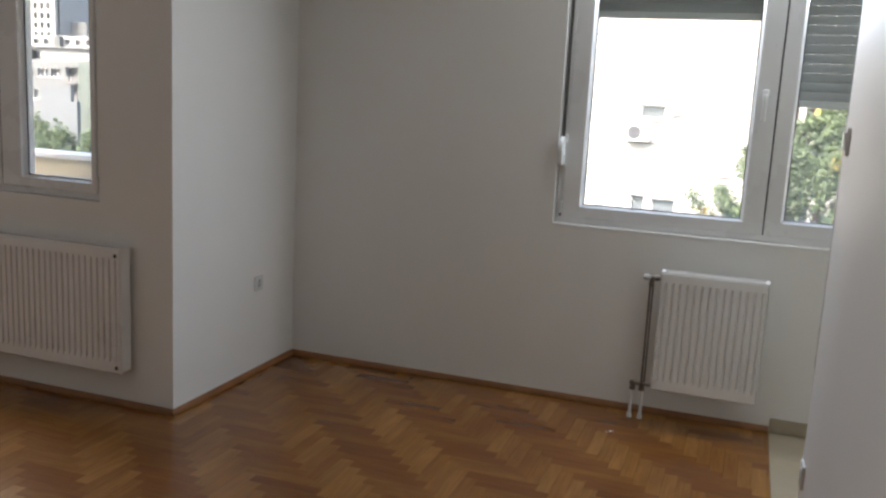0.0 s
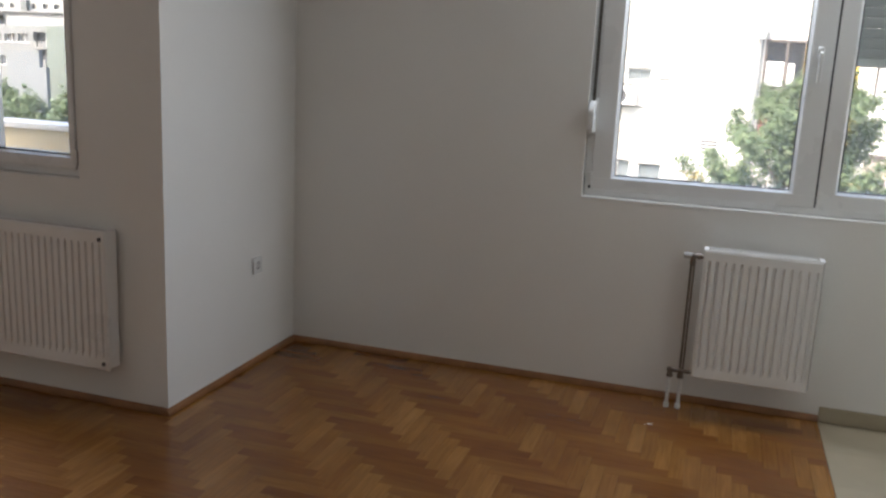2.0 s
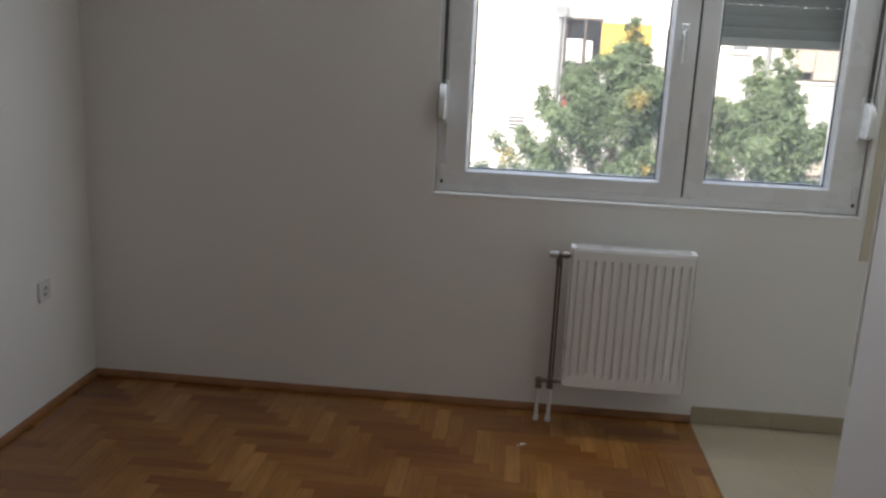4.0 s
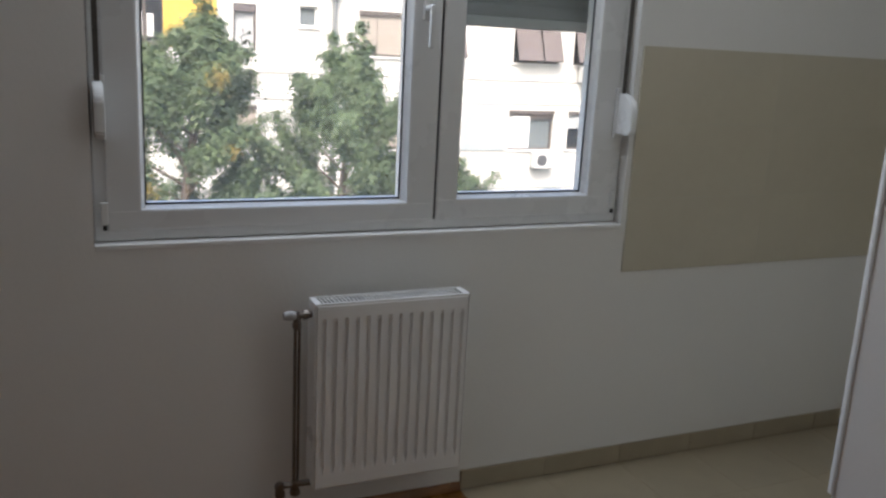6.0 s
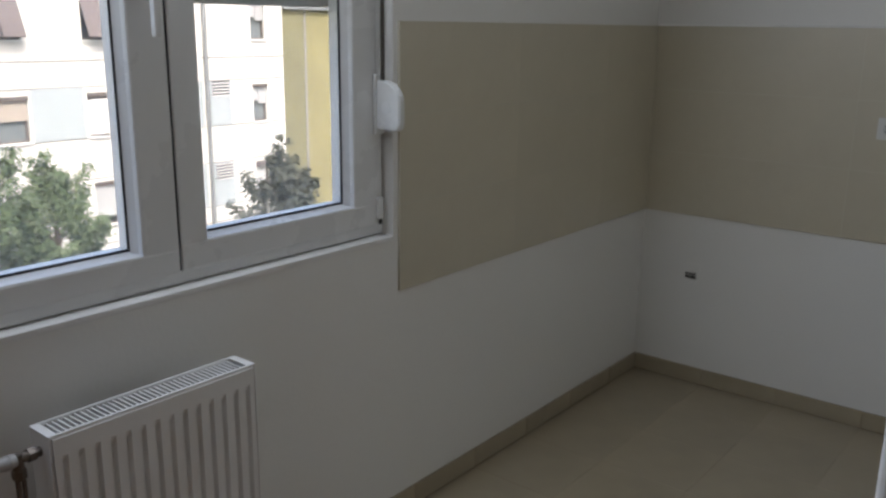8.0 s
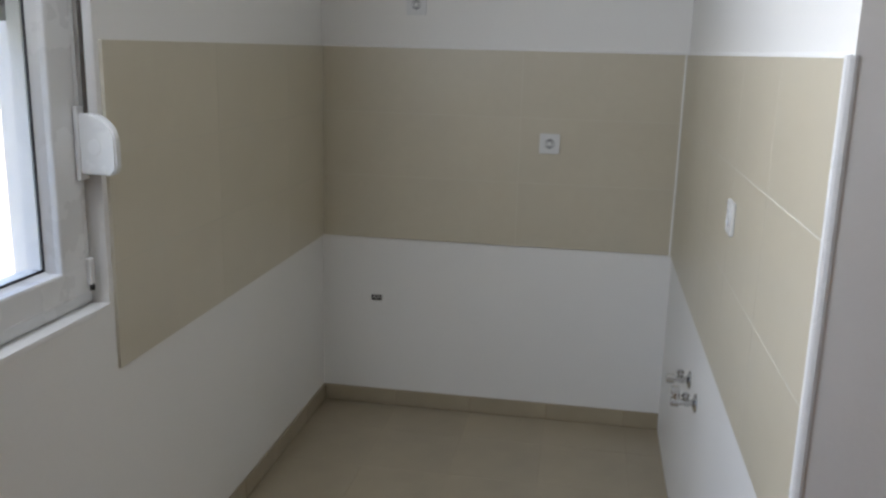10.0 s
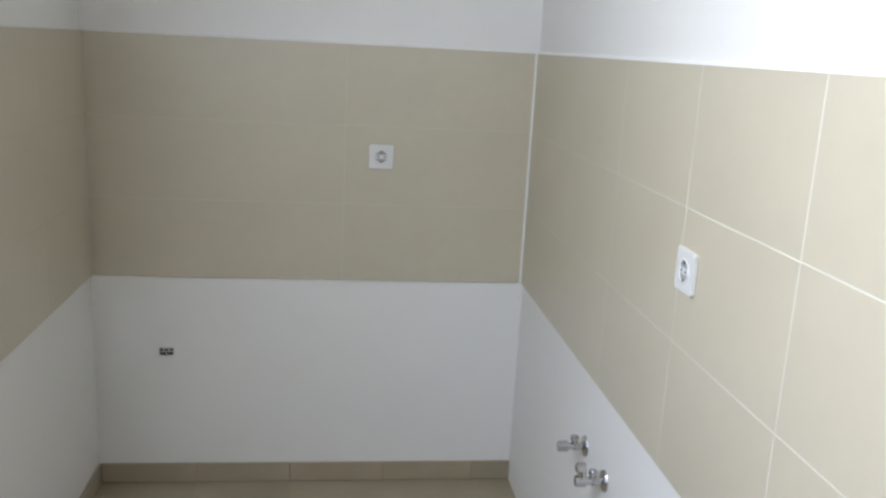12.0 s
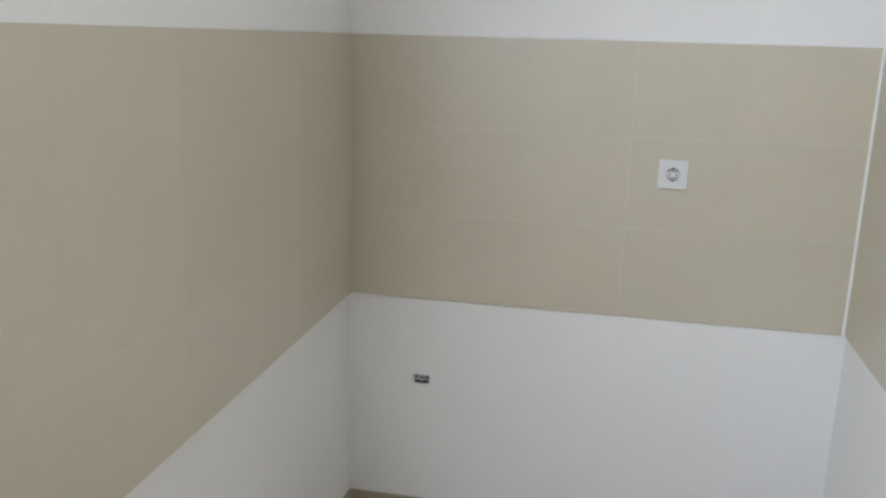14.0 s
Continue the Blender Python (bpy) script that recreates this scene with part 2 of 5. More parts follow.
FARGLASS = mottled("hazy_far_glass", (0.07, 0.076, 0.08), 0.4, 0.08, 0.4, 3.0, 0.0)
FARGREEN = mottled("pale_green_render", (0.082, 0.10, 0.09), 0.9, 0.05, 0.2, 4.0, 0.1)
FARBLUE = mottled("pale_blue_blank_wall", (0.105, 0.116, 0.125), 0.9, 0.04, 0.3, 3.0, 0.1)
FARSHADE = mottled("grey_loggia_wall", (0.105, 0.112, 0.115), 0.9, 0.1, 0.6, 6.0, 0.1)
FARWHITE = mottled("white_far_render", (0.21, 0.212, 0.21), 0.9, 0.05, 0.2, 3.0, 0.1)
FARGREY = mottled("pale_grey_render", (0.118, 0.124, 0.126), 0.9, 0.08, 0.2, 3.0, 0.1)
GROUND = mottled("asphalt_and_grass", (0.07, 0.08, 0.055), 0.95, 0.4, 0.12, 3.0, 0.3)
CONCRETE = mottled("terrace_concrete", (0.38, 0.37, 0.35), 0.9, 0.1, 2.0, 30.0, 0.3)


def leaf_material(name, a, b, c):
    m, nt, bsdf = material(name, 0.55)
    at = nt.nodes.new("ShaderNodeAttribute")
    at.attribute_name = "shade"
    r = ramp(nt, at.outputs["Fac"], [(0.0, a), (0.6, b), (1.0, c)])
    nt.links.new(r.outputs[0], bsdf.inputs["Base Color"])
    tl, mx = nt.nodes.new("ShaderNodeBsdfTranslucent"), nt.nodes.new("ShaderNodeMixShader")
    mx.inputs[0].default_value = 0.45
    nt.links.new(r.outputs[0], tl.inputs[0])
    nt.links.new(bsdf.outputs[0], mx.inputs[1])
    nt.links.new(tl.outputs[0], mx.inputs[2])
    nt.links.new(mx.outputs[0], nt.nodes["Material Output"].inputs[0])
    return m


LEAF = leaf_material("green_leaves", (0.066, 0.1, 0.046), (0.108, 0.155, 0.07), (0.168, 0.222, 0.11))
NEEDLES = leaf_material("grey_green_needles", (0.042, 0.05, 0.038), (0.062, 0.072, 0.055), (0.088, 0.098, 0.077))
# near-black that paints the shade inside the radiators
SLOTSHADE = mottled("radiator_slot_shade", (0.02, 0.019, 0.018), 0.9, 0.2, 20.0, 120.0, 0.2)
CAULK = mottled("white_caulk", (0.80, 0.79, 0.76), 0.6, 0.03, 12.0, 120.0, 0.1)
LEAFYELLOW = leaf_material("turning_yellow_leaves", (0.19, 0.155, 0.035), (0.27, 0.21, 0.05), (0.36, 0.28, 0.07))


# ---- mesh helpers ----
class Shape:
    """Collects solids into one mesh."""

    def __init__(self):
        self.bm = bmesh.new()

    def add(self, other):
        me = bpy.data.meshes.new("tmp")
        other.to_mesh(me)
        other.free()
        self.bm.from_mesh(me)
        bpy.data.meshes.remove(me)
        return self

    def box(self, x0, x1, y0, y1, z0, z1, bevel=0.0, seg=2):
        b = bmesh.new()
        bmesh.ops.create_cube(b, size=1.0)
        for v in b.verts:
            v.co = Vector(((x0 + x1) / 2 + v.co.x * (x1 - x0), (y0 + y1) / 2 + v.co.y * (y1 - y0), (z0 + z1) / 2 + v.co.z * (z1 - z0)))
        if bevel:
            bmesh.ops.bevel(b, geom=list(b.edges), offset=bevel, segments=seg, affect='EDGES', profile=0.6)
        return self.add(b)

    def rod(self, p, q, r, seg=16, r2=None, bevel=0.0):
        p, q = Vector(p), Vector(q)
        b = bmesh.new()
        bmesh.ops.create_cone(b, cap_ends=True, segments=seg, radius1=r, radius2=r if r2 is None else r2, depth=(q - p).length)
        if bevel:
            rim = [e for e in b.edges if len(e.link_faces) == 2 and any(len(f.verts) > 4 for f in e.link_faces)]
            bmesh.ops.bevel(b, geom=rim, offset=bevel, segments=2, affect='EDGES')
        turn = (q - p).to_track_quat('Z', 'Y').to_matrix().to_4x4()
        bmesh.ops.transform(b, matrix=Matrix.Translation((p + q) / 2) @ turn, verts=b.verts)
        return self.add(b)

    def prism(self, outline, axis, a, b_, bevel=0.0):
        """An outline in the two other axes, drawn out along axis from a to b_."""
        b = bmesh.new()
        def at(u, v, w):
            return {"x": (w, u, v), "y": (u, w, v), "z": (u, v, w)}[axis]
        lo = [b.verts.new(at(u, v, a)) for u, v in outline]
        hi = [b.verts.new(at(u, v, b_)) for u, v in outline]
        b.faces.new(lo)
        b.faces.new(hi[::-1])
        n = len(outline)
        for i in range(n):
            b.faces.new((lo[i], hi[i], hi[(i + 1) % n], lo[(i + 1) % n]))
        bmesh.ops.recalc_face_normals(b, faces=b.faces)
        if bevel:
            bmesh.ops.bevel(b, geom=list(b.edges), offset=bevel, segments=2, affect='EDGES')
        return self.add(b)

    def mesh(self, name, mat, smooth=False):
        me = bpy.data.meshes.new(name)
        bmesh.ops.recalc_face_normals(self.bm, faces=self.bm.faces)
        self.bm.to_mesh(me)
        self.bm.free()
        me.materials.append(mat)
        if smooth:
            for p in me.polygons:
                p.use_smooth = True
        return me

    def ob(self, name, mat, parent=None, smooth=False):
        o = new(name, self.mesh(name, mat, smooth))
        if parent:
            o.parent = parent
        return o


def holed(shape, axis, a0, a1, u0, u1, z0, z1, holes):
    """A wall slab across axis ('x' or 'y') from a0 to a1, from u0 to u1 along and z0 to z1 up, with rectangular holes (u, u, z, z) through it."""
    us = sorted({u0, u1, *[h[0] for h in holes], *[h[1] for h in holes]})
    zs = sorted({z0, z1, *[h[2] for h in holes], *[h[3] for h in holes]})
    us, zs = [u for u in us if u0 <= u <= u1], [z for z in zs if z0 <= z <= z1]
    def solid(i, j):
        if not (0 <= i < len(us) - 1 and 0 <= j < len(zs) - 1):
            return False
        u, z = (us[i] + us[i + 1]) / 2, (zs[j] + zs[j + 1]) / 2
        return not any(h[0] < u < h[1] and h[2] < z < h[3] for h in holes)
    b, made = shape.bm, {}
    def vert(u, z, a):
        key = (u, z, a)
        if key not in made:
            made[key] = b.verts.new((a, u, z) if axis == 'x' else (u, a, z))
        return made[key]
    for i in range(len(us) - 1):
        for j in range(len(zs) - 1):
            if not solid(i, j):
                continue
            q = [(us[i], zs[j]), (us[i + 1], zs[j]), (us[i + 1], zs[j + 1]), (us[i], zs[j + 1])]
            for a in (a0, a1):
                b.faces.new([vert(u, z, a) for u, z in q])
            for (di, dj), (p, r) in (((0, -1), (0, 1)), ((1, 0), (1, 2)), ((0, 1), (2, 3)), ((-1, 0), (3, 0))):
                if not solid(i + di, j + dj):
                    b.faces.new([vert(*q[p], a0), vert(*q[r], a0), vert(*q[r], a1), vert(*q[p], a1)])
    return shape


def empty(name, place=(0, 0, 0)):
    o = new(name)
    o.location = place
    o.empty_display_size = 0.1
    return o


# ---- the large structure ----
NORTH, EAST, SOUTH, PART = 4.760, 2.622, 3.276, 0.383
RECESS, BAYWALL = -2.348, 3.624
WEST, BACK, TOP = -5.0, -1.2, 2.62
WIN2 = (-0.823, 0.926, 0.940, 2.33)
WIN1 = (-4.04, -2.760, 0.985, 2.33)

tagged(holed(Shape(), 'y', NORTH, NORTH + 0.25, RECESS - 0.25, EAST + 0.25, -0.15, TOP, [WIN2]).ob("wall_north", PAINT), "white painted plaster wall with a window opening", "wall", kind="structure")
tagged(holed(Shape(), 'y', BAYWALL, BAYWALL + 0.25, WEST - 0.25, RECESS, -0.15, TOP, [WIN1]).ob("wall_bay", PAINT), "white painted plaster wall above a radiator", "wall", kind="structure")
tagged(Shape().box(RECESS - 0.25, RECESS, BAYWALL + 0.25, NORTH, -0.15, TOP).ob("wall_recess", PAINT), "white painted plaster side wall of a recess", "wall", kind="structure")
tagged(Shape().box(EAST, EAST + 0.25, SOUTH - 0.25, NORTH, -0.15, TOP).ob("wall_east", PAINT), "white painted wall of the kitchen nook", "wall", kind="structure")
tagged(Shape().box(PART, EAST, SOUTH - 0.25, SOUTH, -0.15, TOP).ob("wall_kitchen_south", PAINT), "white painted wall behind the kitchen valves", "wall", kind="structure")
tagged(Shape().box(PART, PART + 0.25, BACK, SOUTH - 0.25, -0.15, TOP).ob("wall_partition", PAINT), "white painted partition wall with a light switch", "wall", kind="structure")
# added walls out of view; their grey holds back light bounced north
tagged(Shape().box(WEST - 0.25, WEST, BACK, BAYWALL, -0.15, TOP).ob("wall_west", BOUNCEPAINT), "unseen closing wall, warm grey to dim bounced light", "wall", kind="structure")
tagged(Shape().box(WEST - 0.25, PART + 0.25, BACK - 0.25, BACK, -0.15, TOP).ob("wall_south", BOUNCEPAINT), "unseen closing wall, warm grey to dim bounced light", "wall", kind="structure")
tagged(Shape().box(WEST - 0.25, EAST + 0.25, BACK - 0.25, NORTH + 0.25, TOP, TOP + 0.2).ob("ceiling", CEILING), "plain white painted ceiling", "ceiling", kind="structure")
floor = tagged(Shape().box(WEST, PART, BACK, NORTH, -0.15, -0.014).ob("floor", SUBFLOOR), "oak herringbone parquet floor, varnished", "floor", kind="structure")
kitchen_floor = tagged(Shape().box(PART, EAST, SOUTH, NORTH, -0.15, -0.0012).box(0.346, PART, SOUTH - 0.014, NORTH, -0.0138, -0.0012).ob("kitchen_floor", FLOORGROUT), "sand-coloured ceramic tile floor", "floor", kind="structure")


# ---- skirtings ----
def wood_skirting(name, p, q, inward):
    """A small oak quarter-round along the foot of a wall from p to q; inward is the way into the room."""
    p, q, n = Vector((*p, 0)), Vector((*q, 0)), Vector((*inward, 0))
    b = bmesh.new()
    outline = [(0.0005, 0.0005), (0.018, 0.0005), (0.018, 0.008), (0.015, 0.017), (0.009, 0.025), (0.0005, 0.029)]
    rows = [[b.verts.new(e + n * d + Vector((0, 0, h))) for d, h in outline] for e in (p, q)]
    for i in range(len(outline)):
        j = (i + 1) % len(outline)
        b.faces.new((rows[0][i], rows[1][i], rows[1][j], rows[0][j]))
    b.faces.new(rows[0])
    b.faces.new(rows[1][::-1])
    s = Shape().add(b)
    return tagged(s.ob(name, SKIRT), "thin varnished oak skirting strip", "skirting", kind="structure")


wood_skirting("baseboard_north", (RECESS, NORTH), (0.344, NORTH), (0, -1))
wood_skirting("baseboard_recess", (RECESS, BAYWALL - 0.02), (RECESS, NORTH - 0.02), (1, 0))
wood_skirting("baseboard_bay", (WEST, BAYWALL), (RECESS, BAYWALL), (0, -1))
wood_skirting("baseboard_partition", (PART, BACK), (PART, SOUTH - 0.02), (-1, 0))
wood_skirting("baseboard_west", (WEST, BACK), (WEST, BAYWALL - 0.02), (1, 0))
wood_skirting("baseboard_south", (WEST + 0.02, BACK), (PART - 0.02, BACK), (0, 1))


# ---- windows ----
def ring(x0, x1, z0, z1, y0, y1, w, bevel=0.006):
    s = Shape()
    s.box(x0, x1, y0, y1, z0, z0 + w, bevel)
    s.box(x0, x1, y0, y1, z1 - w, z1, bevel)
    s.box(x0, x0 + w, y0 + 0.0006, y1 - 0.0006, z0 + w - 0.012, z1 - w + 0.012, bevel)
    s.box(x1 - w, x1, y0 + 0.0006, y1 - 0.0006, z0 + w - 0.012, z1 - w + 0.012, bevel)
    return s


def gasket(x0, x1, z0, z1, y0, y1, w=0.005):
    s = Shape()
    s.box(x0, x1, y0, y1, z0, z0 + w).box(x0, x1, y0, y1, z1 - w, z1)
    s.box(x0, x0 + w, y0, y1, z0 + w, z1 - w).box(x1 - w, x1, y0, y1, z0 + w, z1 - w)
    return s


def handle(parent, x, y, z):
    s = Shape()
    s.box(x - 0.014, x + 0.014, y - 0.012, y, z - 0.035, z + 0.035, 0.005)
    s.rod((x, y - 0.011, z), (x, y - 0.045, z), 0.009, 12)
    s.box(x - 0.009, x + 0.009, y - 0.058, y - 0.042, z - 0.118, z + 0.012, 0.006)
    return s.ob("handle", PLASTIC, parent)


def pane(parent, x0, x1, z0, z1, y):
    s = Shape().box(x0, x1, y, y + 0.006, z0, z1)
    g = s.ob("glass_pane", GLASS, parent)
    g.visible_shadow = False
    return g


def casement_window(name, opening, y, glasses, gap, label, frame_w=0.045, bottom=0.035, pinned=True):
    """A two-leaf white plastic window: outer frame, a leaf round each glass, gasket, handle and hinges."""
    x0, x1, z0, z1 = opening
    w = empty(name, ((x0 + x1) / 2, y, z0))
    made = [ring(x0 + 0.002, x1 - 0.002, z0 + 0.004, z1 - 0.002, y + 0.012, y + 0.082, frame_w).ob("frame", PVC)]
    zb, zt = z0 + bottom, z1 - 0.035
    for (g0, g1, gz), (s0, s1) in zip(glasses, ((x0 + 0.035, gap - 0.003), (gap + 0.003, x1 - 0.035))):
        leaf = Shape()
        gt = zt - 0.07
        leaf.box(s0, s1, y, y + 0.066, zb, gz, 0.007).box(s0, s1, y, y + 0.066, gt, zt, 0.007)
        leaf.box(s0, g0, y + 0.0007, y + 0.0653, gz - 0.014, gt + 0.014, 0.007).box(g1, s1, y + 0.0007, y + 0.0653, gz - 0.014, gt + 0.014, 0.007)
        made.append(leaf.ob("sash", PVC))
        # sloping glazing bead catches the light along the foot of the glass
        bead = Shape()
        bead.prism([(y + 0.012, gz - 0.002), (y + 0.040, gz + 0.007), (y + 0.040, gz - 0.002)], 'x', g0 + 0.012, g1 - 0.012)
        bead.prism([(g0 - 0.002, y + 0.012), (g0 + 0.012, y + 0.040), (g0 - 0.002, y + 0.040)], 'z', gz, gt)
        bead.prism([(g1 + 0.002, y + 0.012), (g1 - 0.012, y + 0.040), (g1 + 0.002, y + 0.040)], 'z', gz, gt)
        made.append(bead.ob("glazing_bead", PVC))
        rebate = Shape().prism([(y + 0.0475, gz - 0.010), (y + 0.0475, gz + 0.003), (y + 0.084, gz + 0.008), (y + 0.084, gz - 0.010)], 'x', g0 - 0.005, g1 + 0.005)
        rebate.box(g0 - 0.010, g0 + 0.009, y + 0.0475, y + 0.080, gz + 0.008, gt).box(g1 - 0.009, g1 + 0.010, y + 0.0475, y + 0.080, gz + 0.008, gt)
        made.append(rebate.ob("outer_rebate", PVC))
        made.append(gasket(g0 + 0.009, g1 - 0.009, gz + 0.006, gt - 0.009, y + 0.036, y + 0.0395, 0.006).ob("gasket", RUBBER))
        made.append(pane(None, g0 - 0.004, g1 + 0.004, gz - 0.004, gt + 0.004, y + 0.041))
    dark = Shape().box(gap - 0.0035, gap + 0.0035, y + 0.006, y + 0.03, zb + 0.004, zt - 0.004)
    made.append(dark.ob("closing_joint", RUBBER))
    hinge = Shape()
    for hx, sx in ((x0 + 0.030, -1), (x1 - 0.030, 1)):
        hinge.box(hx - 0.010, hx + 0.010, y - 0.010, y + 0.004, zb + 0.02, zb + 0.085, 0.004)
    made.append(hinge.ob("hinge", PLASTIC))
    if pinned:
        pins = Shape()
        for hx in (x0 + 0.030, x1 - 0.030):
            pins.rod((hx, y - 0.006, zb + 0.006), (hx, y - 0.006, zb + 0.020), 0.006, 10)
        made.append(pins.ob("hinge_pin", BLACK))
    for o in made:
        o.parent = w
        o.matrix_parent_inverse = Matrix.Translation(-w.location)
    for o in made:
        if o.name.startswith("gasket"):
            tagged(o, "dark rubber gasket")
    h = handle(w, gap - 0.058, y, z0 + 0.700)
    h.matrix_parent_inverse = Matrix.Translation(-w.location)
    return tagged(w, label, "window", kind="structure")


casement_window("window_2", WIN2, 4.790, ((-0.692, 0.110, 1.037), (0.290, 0.792, 1.046)), 0.211, "white plastic two-leaf window, closed, with shutters outside")
casement_window("window_1", WIN1, 3.645, ((-3.960, -3.500, 1.071), (-3.250, -2.825, 1.071)), -3.375, "white plastic two-leaf window, closed", pinned=False)

# plastered sills, a little proud of the wall
tagged(Shape().box(WIN2[0] + 0.001, WIN2[1] - 0.001, NORTH - 0.004, 4.803, WIN2[2] - 0.012, WIN2[2] + 0.003, 0.002).ob("sill_north", SILL), "white painted window sill", "sill", kind="structure")
tagged(Shape().box(WIN1[0] + 0.001, WIN1[1] - 0.001, BAYWALL + 0.001, 3.658, WIN1[2] - 0.012, WIN1[2] + 0.003, 0.002).ob("sill_bay", SILL), "white painted window sill", "sill", kind="structure")


# ---- roller shutters ----
def roller_shutter(x0, x1, zlow, ztop, y):
    root = empty("roller_shutter", ((x0 + x1) / 2, y, zlow))
    inv = Matrix.Translation(-root.location)
    pitch = 0.045
    # a flat-bellied slat with a hinge strip on top; the upper ones hang apart and let light through their slots
    prof = [(0.000, 0.0), (-0.003, 0.005), (-0.0042, 0.020), (-0.003, 0.035), (0.000, 0.0395), (0.003, 0.0395), (0.003, 0.0)]
    made = []
    for slotted in (False, True):
        s = Shape().prism(prof, 'x', x0, x1)
        s.box(x0, x1, 0.0, 0.003, 0.0395, 0.0410).box(x0, x1, 0.0, 0.003, 0.0440, pitch)
        x = x0
        while x < x1 - 0.001:
            s.box(x, min(x + (0.034 if slotted else 0.0435), x1), 0.0, 0.003, 0.0410, 0.0440)
            if not slotted:
                s.box(x + 0.043, min(x + 0.046, x1), 0.0005, 0.0025, 0.0408, 0.0442)
            x += 0.0435
        made.append(s.mesh("slat", SHUTTER))
    n = int((ztop - zlow - 0.035) / pitch)
    for i in range(n):
        o = new("slat", made[i > 1])
        o.location = (0, y, zlow + 0.035 + i * pitch)
        o.parent = root
        o.matrix_parent_inverse = inv
    e = Shape().box(x0, x1, y - 0.008, y + 0.008, zlow, zlow + 0.035, 0.003).ob("end_bar", SHUTTERBAR, root)
    e.matrix_parent_inverse = inv
    return tagged(root, "grey slatted roller shutter, partly lowered behind the window", "shutter", "roller shutters of the kitchen window")


roller_shutter(-0.805, 0.204, 2.005, 2.40, 4.935)
roller_shutter(0.218, 0.912, 1.600, 2.40, 4.935)
rail = Shape()
for x in (-0.812, 0.211, 0.916):
    rail.box(x - 0.012, x + 0.012, 4.915, 4.955, WIN2[2] + 0.01, WIN2[3])
tagged(rail.ob("trim_shutter_rail", PVC), "white shutter guide rails", "rail", kind="structure")


def strap_winder(x, z0, z1, side):
    """A flat D-shaped strap winder with its strap going up the reveal."""
    root = empty("shutter_strap_winder", (x, 4.78, z0))
    inv = Matrix.Translation(-root.location)
    h = z1 - z0
    d = [(4.789, z0)]
    d += [(4.704, z0), (4.692, z0 + 0.014)]
    for a in range(0, 91, 15):
        d.append((4.760 - 0.068 * math.cos(radians(a)) , z0 + h - 0.062 + 0.062 * math.sin(radians(a))))
    d.append((4.789, z1))
    s = Shape().prism(d, 'x', x - 0.013, x + 0.013, 0.004)
    s.box(x - 0.019, x + 0.019, 4.778, 4.789, z0 - 0.014, z1 + 0.016, 0.003)
    body = s.ob("casing", PLASTIC, root)
    inner = [(4.744 + 0.016 * math.cos(radians(a)), z0 + h * 0.45 + (0.020 if a < 180 else 0.016) * math.sin(radians(a))) for a in range(0, 360, 30)]
    k = Shape().prism(inner, 'x', x - side * 0.0125 - 0.002, x - side * 0.0125 + 0.002).ob("cover_button", PVC, root)
    st = Shape().box(x - 0.0075, x + 0.0075, 4.766, 4.7685, z1 - 0.01, WIN2[3] + 0.002).ob("strap", STRAP, root)
    for o in (body, k, st):
        o.matrix_parent_inverse = inv
    return tagged(root, "white plastic shutter strap winder beside the window", "strap winder", "strap winders")


strap_winder(0.890, 1.262, 1.402, 1)
strap_winder(-0.800, 1.248, 1.394, -1)


